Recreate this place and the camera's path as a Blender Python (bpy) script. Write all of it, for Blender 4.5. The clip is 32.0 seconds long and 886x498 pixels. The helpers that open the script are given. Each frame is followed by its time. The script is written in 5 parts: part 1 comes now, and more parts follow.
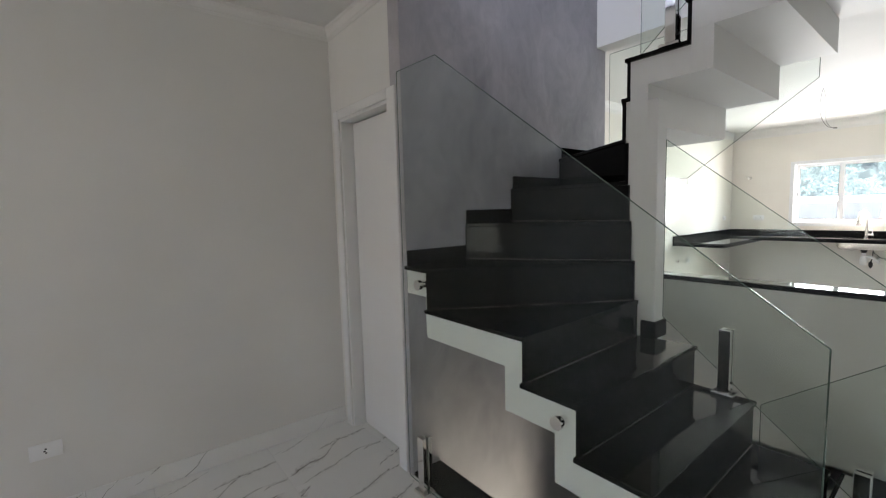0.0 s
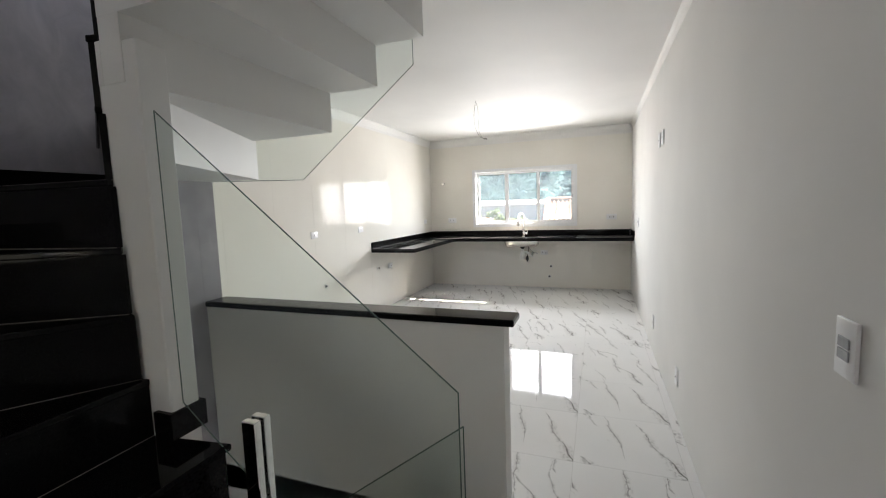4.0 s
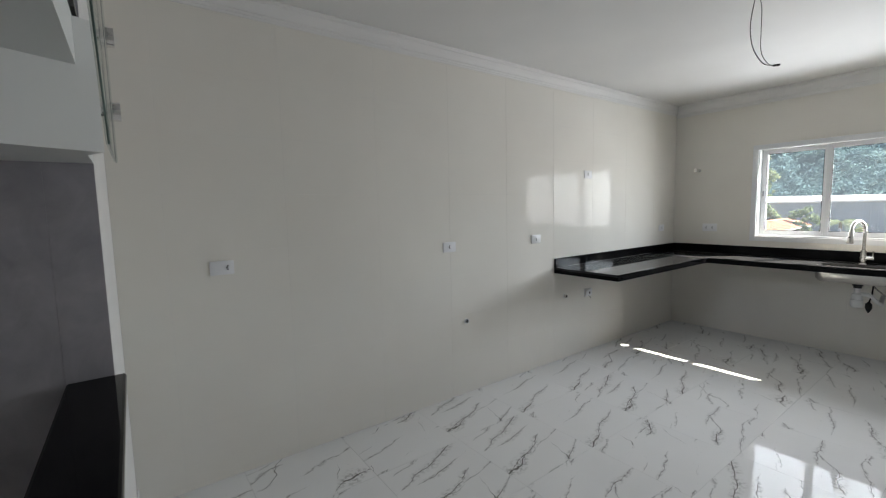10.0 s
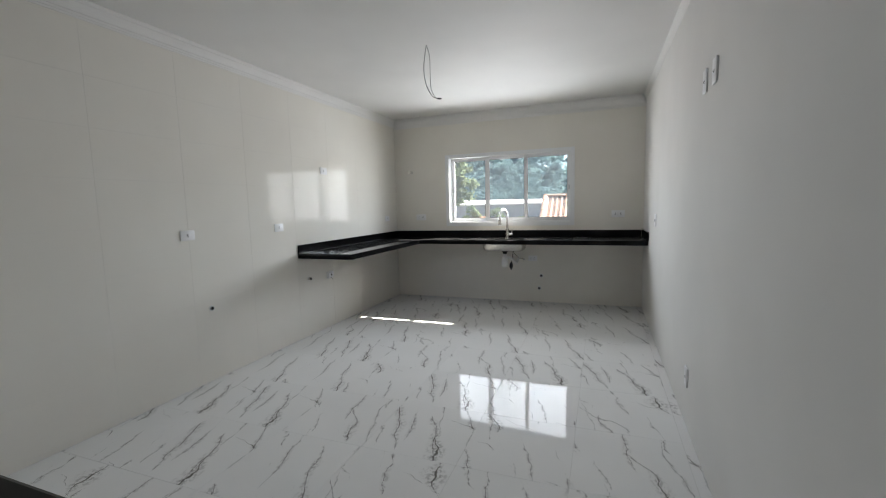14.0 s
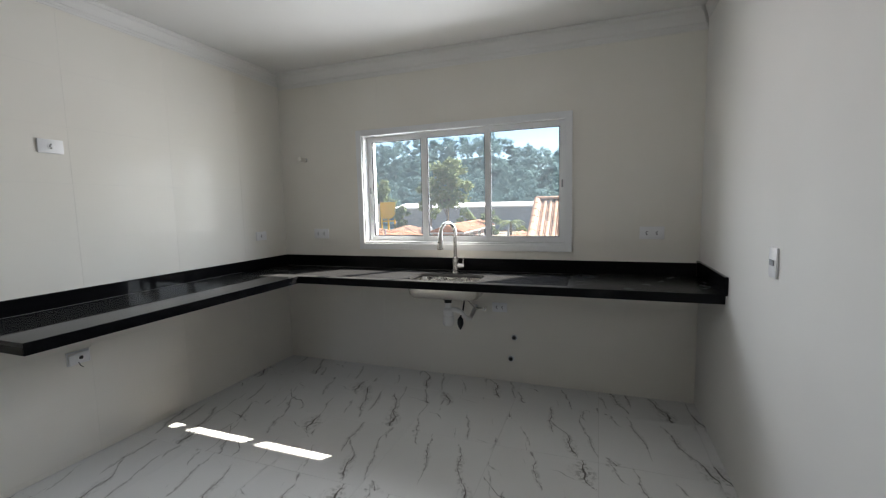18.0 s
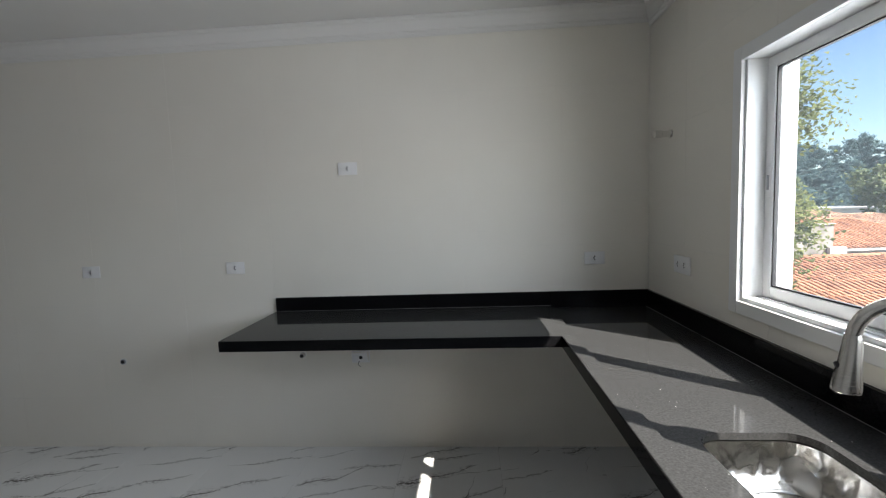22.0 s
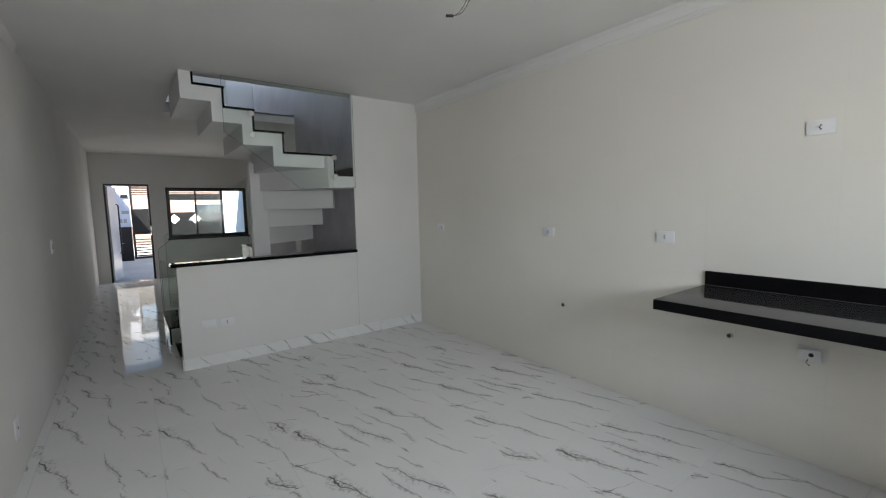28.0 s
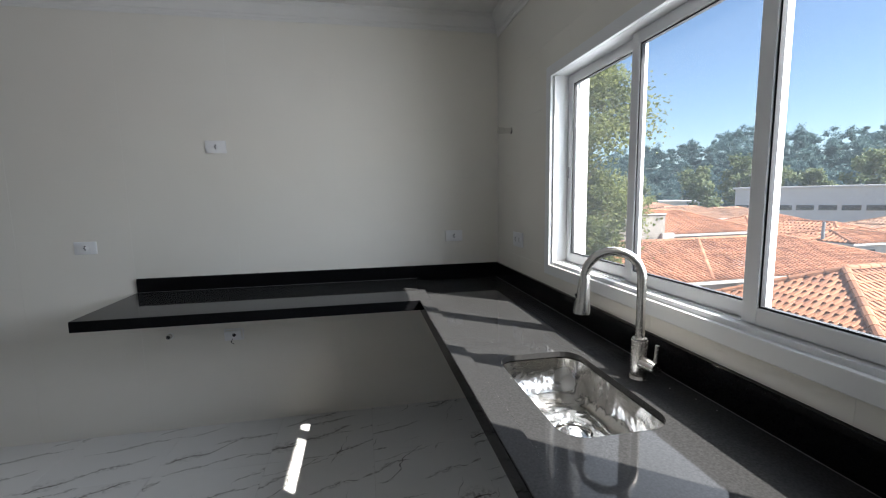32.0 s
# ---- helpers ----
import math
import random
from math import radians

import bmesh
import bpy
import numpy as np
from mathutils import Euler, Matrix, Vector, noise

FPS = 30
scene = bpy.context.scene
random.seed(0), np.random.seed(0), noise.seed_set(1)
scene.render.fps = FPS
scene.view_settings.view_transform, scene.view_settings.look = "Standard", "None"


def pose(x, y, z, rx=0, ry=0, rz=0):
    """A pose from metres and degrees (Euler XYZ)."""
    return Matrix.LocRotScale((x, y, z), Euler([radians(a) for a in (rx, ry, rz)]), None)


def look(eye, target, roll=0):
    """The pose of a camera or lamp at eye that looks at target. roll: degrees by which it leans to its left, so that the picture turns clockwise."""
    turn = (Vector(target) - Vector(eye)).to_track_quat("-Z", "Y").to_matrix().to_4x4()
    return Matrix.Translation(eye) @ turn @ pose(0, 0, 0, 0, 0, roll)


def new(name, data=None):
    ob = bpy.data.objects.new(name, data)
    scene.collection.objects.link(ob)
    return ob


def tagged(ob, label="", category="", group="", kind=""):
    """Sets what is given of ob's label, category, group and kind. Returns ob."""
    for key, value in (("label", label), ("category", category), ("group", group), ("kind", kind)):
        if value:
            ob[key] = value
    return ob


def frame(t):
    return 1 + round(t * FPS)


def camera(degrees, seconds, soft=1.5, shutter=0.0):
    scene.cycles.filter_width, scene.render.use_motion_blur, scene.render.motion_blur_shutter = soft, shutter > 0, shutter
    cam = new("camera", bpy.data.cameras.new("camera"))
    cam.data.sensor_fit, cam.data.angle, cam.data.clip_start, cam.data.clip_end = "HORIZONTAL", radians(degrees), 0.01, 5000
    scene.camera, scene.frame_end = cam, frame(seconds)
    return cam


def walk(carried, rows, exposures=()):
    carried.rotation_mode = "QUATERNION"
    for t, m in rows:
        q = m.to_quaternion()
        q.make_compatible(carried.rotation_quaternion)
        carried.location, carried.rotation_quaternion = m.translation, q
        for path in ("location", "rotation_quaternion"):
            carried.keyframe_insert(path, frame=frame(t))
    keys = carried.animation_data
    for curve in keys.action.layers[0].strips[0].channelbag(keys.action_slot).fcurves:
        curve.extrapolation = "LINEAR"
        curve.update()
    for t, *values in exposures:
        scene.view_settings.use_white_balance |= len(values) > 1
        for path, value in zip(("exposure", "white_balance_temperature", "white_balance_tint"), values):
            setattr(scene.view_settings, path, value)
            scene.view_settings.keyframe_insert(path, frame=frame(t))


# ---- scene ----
cam = camera(92.7, 32.0, 1.15)
PATH = [
    (0, (0.383, 0.209, 1.447), (1.621, 1.769, 1.265), -1.5),
    (0.5, (0.577, 0.12, 1.452), (1.806, 1.688, 1.27), -1.7),
    (1, (0.737, 0.046, 1.437), (2.077, 1.519, 1.248), -1.8),
    (1.5, (0.933, 0.025, 1.44), (2.5, 1.252, 1.236), -1.8),
    (2, (1.123, 0.041, 1.441), (2.891, 0.95, 1.224), -1.7),
    (2.5, (1.246, 0.033, 1.442), (3.094, 0.768, 1.222), -1.8),
    (3, (1.371, 0.01, 1.464), (3.233, 0.706, 1.245), -1.8),
    (3.5, (1.483, -0.019, 1.463), (3.349, 0.672, 1.253), -1.8),
    (5.5, (2.271, -0.051, 1.456), (4.138, 0.637, 1.258), -2.2),
    (6, (2.495, -0.063, 1.453), (4.363, 0.625, 1.26), -1.7),
    (6.5, (2.752, -0.042, 1.451), (4.619, 0.649, 1.252), -1.9),
    (7, (2.98, -0.054, 1.466), (4.842, 0.646, 1.26), -1.8),
    (7.5, (3.219, -0.052, 1.474), (5.081, 0.647, 1.265), -1.9),
    (8, (3.368, 0.007, 1.473), (5.164, 0.865, 1.268), -1.8),
    (8.5, (3.488, 0.136, 1.479), (5.162, 1.212, 1.282), -2.0),
    (9, (3.564, 0.275, 1.486), (5.093, 1.549, 1.291), -1.7),
    (9.5, (3.59, 0.353, 1.491), (4.934, 1.821, 1.295), -1.6),
    (10, (3.57, 0.352, 1.479), (4.747, 1.957, 1.287), -1.3),
    (10.5, (3.508, 0.243, 1.454), (4.631, 1.887, 1.264), -1.2),
    (11, (3.417, 0.125, 1.438), (4.556, 1.757, 1.245), -1.2),
    (11.5, (3.355, 0.072, 1.411), (4.764, 1.477, 1.206), -0.8),
    (12, (3.305, 0.041, 1.409), (4.98, 1.114, 1.2), -0.6),
    (12.5, (3.246, 0.02, 1.416), (5.057, 0.841, 1.202), -1.0),
    (13, (3.189, -0.022, 1.401), (5.036, 0.716, 1.187), -1.4),
    (13.5, (3.175, -0.044, 1.354), (5.031, 0.67, 1.142), -1.5),
    (15.5, (3.537, 0.034, 1.433), (5.412, 0.7, 1.236), -1.5),
    (16, (3.864, 0.046, 1.432), (5.744, 0.699, 1.234), -1.5),
    (16.5, (4.309, 0.006, 1.445), (6.189, 0.656, 1.243), -1.6),
    (17, (4.77, 0.049, 1.438), (6.648, 0.704, 1.232), -1.5),
    (17.5, (5.229, 0.114, 1.422), (7.112, 0.757, 1.216), -1.4),
    (18, (5.76, 0.114, 1.407), (7.627, 0.802, 1.207), -1.3),
    (18.5, (6.233, 0.129, 1.415), (8.065, 0.907, 1.217), -1.2),
    (19, (6.698, 0.121, 1.429), (8.506, 0.952, 1.226), -1.3),
    (19.5, (7.119, 0.152, 1.403), (8.856, 1.125, 1.216), -1.4),
    (20, (7.475, 0.238, 1.438), (9.121, 1.359, 1.246), -1.0),
    (20.5, (7.802, 0.229, 1.493), (9.148, 1.69, 1.264), -1.7),
    (21, (7.945, 0.329, 1.523), (8.828, 2.108, 1.285), -2.0),
    (21.5, (7.957, 0.375, 1.507), (8.362, 2.323, 1.308), -2.2),
    (22, (7.949, 0.318, 1.489), (7.816, 2.307, 1.317), -2.1),
    (22.5, (7.919, 0.258, 1.486), (7.334, 2.164, 1.325), -1.9),
    (23, (7.844, 0.171, 1.475), (6.857, 1.904, 1.327), -1.5),
    (23.5, (7.756, 0.095, 1.489), (6.444, 1.597, 1.342), -1.3),
    (24, (7.658, 0.04, 1.501), (6.124, 1.314, 1.35), -1.1),
    (24.5, (7.577, -0.003, 1.505), (5.871, 1.03, 1.348), -1.2),
    (25, (7.538, -0.056, 1.496), (5.71, 0.74, 1.334), -1.2),
    (25.5, (7.562, -0.07, 1.484), (5.685, 0.601, 1.316), -1.2),
    (28, (7.823, 0.045, 1.415), (6.222, 1.228, 1.217), -1.2),
    (29, (7.882, 0.081, 1.419), (6.74, 1.709, 1.205), -1.2),
    (30, (7.974, 0.091, 1.431), (7.348, 1.978, 1.209), -1.0),
    (31, (8.067, 0.061, 1.435), (8.013, 2.048, 1.21), -0.9),
    (32, (8.069, 0.052, 1.449), (8.438, 2.003, 1.206), -1.0),
]
walk(cam, [(t, look(eye, target, roll)) for t, eye, target, roll in PATH], [(0, 4.0, 6800, 10), (1, 4.0, 6800, 10), (2, 4.02, 6900, 11), (3.5, 3.8, 6950, 11), (5.5, 3.1, 6650, 9), (7, 3.0, 6600, 9), (8.5, 2.66, 6550, 9), (13, 2.66, 6550, 9), (16, 2.52, 6600, 9), (17, 2.4, 6550, 9), (19, 2.25, 6600, 10), (20, 2.0, 6150, 9), (21, 1.73, 6200, 9), (22, 1.98, 6450, 9), (23, 2.45, 6550, 9), (24, 2.45, 6600, 8), (25, 2.73, 6650, 9), (28, 2.45, 6600, 8), (29.5, 2.4, 6600, 9), (31, 1.92, 6450, 9), (32, 1.84, 6300, 10)])

# ---- place ----
# world and sun
SUN_WAY = Vector((-0.742, 0.61, -1.0)).normalized()
world = bpy.data.worlds.new("sky")
scene.world = world
world.use_nodes = True
wn = world.node_tree.nodes
wn.clear()
sky = wn.new("ShaderNodeTexSky")
sky.sky_type = "NISHITA"
sky.sun_disc = False
sky.sun_elevation = math.asin(-SUN_WAY.z)
sky.sun_rotation = math.atan2(-SUN_WAY.x, -SUN_WAY.y)
sky.air_density, sky.dust_density, sky.ozone_density = 1.0, 0.2, 3.2
wb = wn.new("ShaderNodeBackground")
wb.inputs["Strength"].default_value = 0.05
wo = wn.new("ShaderNodeOutputWorld")
world.node_tree.links.new(sky.outputs[0], wb.inputs[0])
world.node_tree.links.new(wb.outputs[0], wo.inputs[0])
sun_data = bpy.data.lights.new("sun", "SUN")
sun_data.energy, sun_data.angle, sun_data.color = 5.0, radians(0.53), (1.0, 0.94, 0.84)
sun = new("sun", sun_data)
sun.matrix_world = look((20, -12, 25), Vector((20, -12, 25)) + SUN_WAY)

# ---- materials ----
def mat(name, colour, rough=0.5, metal=0.0, ior=1.45):
    m = bpy.data.materials.new(name)
    m.use_nodes = True
    b = m.node_tree.nodes["Principled BSDF"]
    b.inputs["Base Color"].default_value = (*colour, 1)
    b.inputs["Roughness"].default_value = rough
    b.inputs["Metallic"].default_value = metal
    b.inputs["IOR"].default_value = ior
    return m


class Graph:
    """Short names for the nodes of one material."""

    def __init__(self, m):
        self.t, self.b = m.node_tree, m.node_tree.nodes["Principled BSDF"]

    def node(self, kind, **values):
        n = self.t.nodes.new("ShaderNode" + kind)
        for k, v in values.items():
            n.inputs[k.replace("_", " ")].default_value = v
        return n

    def link(self, a, b):
        self.t.links.new(a, b)

    def coords(self, scale=(1, 1, 1), turn=(0, 0, 0), by_object=False):
        c = self.node("TexCoord") if by_object else self.node("NewGeometry")
        mp = self.node("Mapping")
        mp.inputs["Scale"].default_value = scale
        mp.inputs["Rotation"].default_value = [radians(a) for a in turn]
        self.link(c.outputs["Object" if by_object else "Position"], mp.inputs["Vector"])
        return mp.outputs["Vector"]

    def noise(self, vec, scale, detail=4.0, rough=0.55, distort=0.0):
        n = self.node("TexNoise", Scale=scale, Detail=detail, Roughness=rough, Distortion=distort)
        self.link(vec, n.inputs["Vector"])
        return n.outputs["Fac"]

    def ramp(self, fac, stops):
        r = self.node("ValToRGB")
        while len(r.color_ramp.elements) < len(stops):
            r.color_ramp.elements.new(0.5)
        for e, (p, c) in zip(r.color_ramp.elements, stops):
            e.position = p
            e.color = (*c, 1) if len(c) == 3 else c
        self.link(fac, r.inputs["Fac"])
        return r.outputs["Color"]

    def math(self, op, a, b=None):
        n = self.node("Math")
        n.operation = op
        for i, v in enumerate((a, b)):
            if v is None:
                continue
            if isinstance(v, (int, float)):
                n.inputs[i].default_value = v
            else:
                self.link(v, n.inputs[i])
        return n.outputs[0]

    def mix(self, fac, a, b, blend="MIX"):
        n = self.node("MixRGB")
        n.blend_type = blend
        for i, v in zip(("Fac", "Color1", "Color2"), (fac, a, b)):
            if isinstance(v, (int, float)):
                n.inputs[i].default_value = v
            elif isinstance(v, tuple):
                n.inputs[i].default_value = (*v, 1)
            else:
                self.link(v, n.inputs[i])
        return n.outputs[0]

    def colour(self, c):
        self.link(c, self.b.inputs["Base Color"])

    def rough(self, c):
        self.link(c, self.b.inputs["Roughness"])

    def bump(self, height, strength=0.2, distance=0.01):
        n = self.node("Bump", Strength=strength, Distance=distance)
        self.link(height, n.inputs["Height"])
        self.link(n.outputs[0], self.b.inputs["Normal"])


def painted(name, colour, rough=0.6, patch=0.05, grain=0.04):
    """Rolled paint on plaster: faint patches, roller grain."""
    m = mat(name, colour, rough)
    g = Graph(m)
    v = g.coords()
    big = g.noise(v, 0.9, 3)
    fine = g.noise(v, 160, 2)
    dark = tuple(c * (1 - patch * 2) for c in colour)
    g.colour(g.ramp(big, [(0.3, dark), (0.75, colour)]))
    h = g.math("ADD", g.math("MULTIPLY", fine, 0.3), g.noise(v, 5, 3))
    g.bump(h, grain, 0.004)
    return m


M_WALL = painted("wall_paint", (0.80, 0.79, 0.765), 0.8)
M_WALL.node_tree.nodes["Principled BSDF"].inputs["Specular IOR Level"].default_value = 0.12
M_CEIL = painted("ceiling_paint", (0.80, 0.79, 0.77), 0.7)
M_TRIM = painted("gesso", (0.82, 0.81, 0.79), 0.6)
M_STRINGER = painted("stair_paint", (0.80, 0.80, 0.785), 0.5)
M_DOOR = painted("door_paint", (0.80, 0.80, 0.80), 0.35, 0.02)
M_OUTWALL = painted("outside_render", (0.56, 0.55, 0.54), 0.85, 0.12)

# burnt cement paint of the stairwell wall: mottled trowel marks
M_CEMENT = mat("burnt_cement", (0.24, 0.235, 0.245), 0.45)
g = Graph(M_CEMENT)
v = g.coords((1, 1, 0.7))
a = g.noise(v, 2.2, 5, 0.6, 0.8)
b = g.noise(v, 9, 4, 0.6, 1.2)
g.colour(g.ramp(g.math("ADD", g.math("MULTIPLY", a, 0.65), g.math("MULTIPLY", b, 0.35)),
                [(0.32, (0.30, 0.288, 0.318)), (0.52, (0.42, 0.403, 0.437)), (0.7, (0.53, 0.512, 0.54))]))
g.rough(g.ramp(b, [(0.3, (0.35, 0.35, 0.35)), (0.7, (0.6, 0.6, 0.6))]))
g.bump(b, 0.12, 0.004)

# polished marble-look porcelain: one printed pattern, the same on every tile of a batch
def marble(name):
    m = mat(name, (0.82, 0.82, 0.81), 0.05, 0.0, 1.14)
    g = Graph(m)
    pos = g.node("TexCoord").outputs["Object"]
    batch = g.math("FLOOR", g.math("MULTIPLY", g.node("ObjectInfo").outputs["Random"], 5.0))
    shift = g.node("CombineXYZ")
    g.link(g.math("MULTIPLY", batch, 3.7), shift.inputs[0])
    g.link(g.math("MULTIPLY", batch, 5.3), shift.inputs[1])
    add = g.node("VectorMath")
    add.operation = "ADD"
    g.link(pos, add.inputs[0])
    g.link(shift.outputs[0], add.inputs[1])
    plain = add.outputs[0]

    def turned(deg):
        mp = g.node("Mapping")
        mp.inputs["Rotation"].default_value = (0, 0, radians(-deg))
        g.link(plain, mp.inputs["Vector"])
        sp = g.node("SeparateXYZ")
        g.link(mp.outputs[0], sp.inputs[0])
        return mp.outputs[0], sp.outputs[0], g.math("ADD", sp.outputs[1], g.math("MULTIPLY", sp.outputs[2], 0.9))

    def swing(v, scale, amount, detail=2.0):
        return g.math("MULTIPLY", g.math("SUBTRACT", g.noise(v, scale, detail, 0.6), 0.5), amount)

    def veins(deg, spacing, seed, cut, thick, wander):
        """Lines a spacing apart, wandering, broken into strokes that swell and taper."""
        v, along, across = turned(deg)
        a = g.math("ADD", across, g.math("ADD", swing(v, 2.3, wander), g.math("ADD", swing(v, 9.0, wander * 0.22), swing(v, 32.0, 0.022, 4.0))))
        cell = g.math("ADD", g.math("DIVIDE", a, spacing), seed)
        row = g.math("FLOOR", cell)
        dist = g.math("MULTIPLY", g.math("ABSOLUTE", g.math("SUBTRACT", g.math("FRACT", cell), 0.5)), spacing)
        key = g.node("CombineXYZ")
        g.link(g.math("MULTIPLY", along, 1.9), key.inputs[0])
        g.link(g.math("ADD", g.math("MULTIPLY", row, 7.31), seed), key.inputs[1])
        gather = g.math("MULTIPLY", g.math("SUBTRACT", g.noise(v, 3.1, 2.0), 0.5), 0.4)
        stroke = g.math("MAXIMUM", g.math("SUBTRACT", g.math("ADD", g.noise(key.outputs[0], 1.0, 3.0, 0.55), gather), cut), 0.0)
        width = g.math("ADD", g.math("MULTIPLY", stroke, thick), 0.00002)
        line = g.math("MINIMUM", g.math("MULTIPLY", g.math("MAXIMUM", g.math("SUBTRACT", 1.0, g.math("DIVIDE", dist, width)), 0.0), 2.0), 1.0)
        wisp = g.math("MAXIMUM", g.math("SUBTRACT", 1.0, g.math("DIVIDE", dist, g.math("ADD", g.math("MULTIPLY", stroke, thick * 12), 0.00002))), 0.0)
        return line, wisp, v

    l1, w1, v = veins(24, 0.23, 0.0, 0.465, 0.026, 0.22)
    l2, w2, _ = veins(64, 0.34, 3.37, 0.535, 0.030, 0.26)
    l3, w3, _ = veins(14, 0.19, 8.11, 0.485, 0.012, 0.16)
    line = g.math("MAXIMUM", l1, g.math("MAXIMUM", l2, l3))
    crumb = g.math("MULTIPLY", g.math("GREATER_THAN", g.noise(v, 48.0, 4.0, 0.7), 0.525), 0.52)
    wisp = g.math("MULTIPLY", g.math("MAXIMUM", w1, w3), g.math("ADD", crumb, 0.06))
    total = g.math("MAXIMUM", g.math("MULTIPLY", line, 0.9), wisp)
    base = g.ramp(g.noise(v, 1.4, 4), [(0.3, (0.80, 0.80, 0.79)), (0.7, (0.85, 0.85, 0.84))])
    g.colour(g.mix(total, base, (0.10, 0.092, 0.082)))
    g.rough(g.ramp(g.noise(v, 14, 3), [(0.3, (0.025, 0.025, 0.025)), (0.8, (0.05, 0.05, 0.05))]))
    return m


M_MARBLE = marble("marble_porcelain")
M_GROUT = mat("grout", (0.60, 0.59, 0.57), 0.8)

# glossy warm white wall tile
M_TILE = mat("wall_tile", (0.80, 0.77, 0.71), 0.08, 0.0, 1.15)
g = Graph(M_TILE)
v = g.coords()
g.colour(g.ramp(g.noise(v, 1.3, 3), [(0.3, (0.775, 0.745, 0.685)), (0.7, (0.815, 0.79, 0.73))]))
g.rough(g.ramp(g.noise(v, 4, 4), [(0.3, (0.05, 0.05, 0.05)), (0.75, (0.09, 0.09, 0.09))]))
g.bump(g.noise(v, 3.0, 2), 0.02, 0.01)

# black granite: polished for the stairs, a little dusty on the worktop
def granite(name, lo, hi, fleck, r0, r1, crumbs=0.0):
    m = mat(name, lo, 0.1, 0.0, 1.2)
    g = Graph(m)
    v = g.coords()
    sp = g.node("TexVoronoi", Scale=260.0)
    g.link(v, sp.inputs["Vector"])
    fl = g.math("LESS_THAN", sp.outputs["Distance"], 0.16)
    keep = g.math("GREATER_THAN", g.noise(v, 190, 1), 0.64)
    base = g.mix(g.math("MULTIPLY", fl, keep), g.ramp(g.noise(v, 170, 3), [(0.3, lo), (0.75, hi)]), fleck)
    if crumbs:
        cr = g.node("TexVoronoi", Scale=24.0)
        g.link(v, cr.inputs["Vector"])
        dot = g.math("LESS_THAN", cr.outputs["Distance"], 0.05)
        base = g.mix(g.math("MULTIPLY", dot, g.math("GREATER_THAN", g.noise(v, 9, 2), 0.52)), base, (crumbs, crumbs, crumbs))
    g.colour(base)
    g.rough(g.ramp(g.noise(v, 7, 4), [(0.35, (r0, r0, r0)), (0.75, (r1, r1, r1))]))
    return m


M_GRANITE = granite("black_granite", (0.003, 0.003, 0.0035), (0.008, 0.008, 0.009), (0.04, 0.04, 0.043), 0.03, 0.07)
M_TOP = granite("dusty_granite", (0.026, 0.0262, 0.027), (0.044, 0.0443, 0.0455), (0.06, 0.06, 0.062), 0.035, 0.07, 0.3)
M_TOP_DULL = granite("unpolished_granite", (0.012, 0.0121, 0.0126), (0.022, 0.0222, 0.023), (0.045, 0.045, 0.047), 0.26, 0.28)
M_SEALANT = mat("grey_sealant", (0.12, 0.12, 0.12), 0.6)


def thin_glass(name, tint, veil=0.0):
    """A pane: clear along the sight line, with a Fresnel gloss and perhaps a bluish veil imitating glare and haze."""
    m = bpy.data.materials.new(name)
    m.use_nodes = True
    t = m.node_tree
    t.nodes.clear()
    out, mixer = t.nodes.new("ShaderNodeOutputMaterial"), t.nodes.new("ShaderNodeMixShader")
    clear, gloss, lw = t.nodes.new("ShaderNodeBsdfTransparent"), t.nodes.new("ShaderNodeBsdfGlossy"), t.nodes.new("ShaderNodeLayerWeight")
    clear.inputs["Color"].default_value = (*tint, 1)
    gloss.inputs["Roughness"].default_value = 0.01
    lw.inputs["Blend"].default_value = 0.5
    p5, ma = t.nodes.new("ShaderNodeMath"), t.nodes.new("ShaderNodeMath")
    p5.operation, p5.inputs[1].default_value = "POWER", 5.0
    ma.operation, ma.inputs[1].default_value, ma.inputs[2].default_value = "MULTIPLY_ADD", 0.6, 0.014
    t.links.new(lw.outputs["Facing"], p5.inputs[0])
    t.links.new(p5.outputs[0], ma.inputs[0])
    t.links.new(ma.outputs[0], mixer.inputs[0])
    t.links.new(clear.outputs[0], mixer.inputs[1])
    t.links.new(gloss.outputs[0], mixer.inputs[2])
    # Pale translucent film, added to wash the view out as glare would.
    if veil:
        film, veil_mix = t.nodes.new("ShaderNodeBsdfTranslucent"), t.nodes.new("ShaderNodeMixShader")
        film.inputs["Color"].default_value = (0.80, 0.90, 1.0, 1)
        veil_mix.inputs[0].default_value = veil
        t.links.new(mixer.outputs[0], veil_mix.inputs[1])
        t.links.new(film.outputs[0], veil_mix.inputs[2])
        t.links.new(veil_mix.outputs[0], out.inputs[0])
    else:
        t.links.new(mixer.outputs[0], out.inputs[0])
    return m


M_GLASS = thin_glass("window_glass", (0.985, 0.99, 0.99), 0.0065)
M_CLEAR = thin_glass("front_glass", (0.97, 0.985, 0.99))
M_GUARD = thin_glass("guard_glass", (0.96, 0.985, 0.972), 0.007)
M_GUARD_EDGE = mat("glass_edge", (0.10, 0.15, 0.13), 0.12)

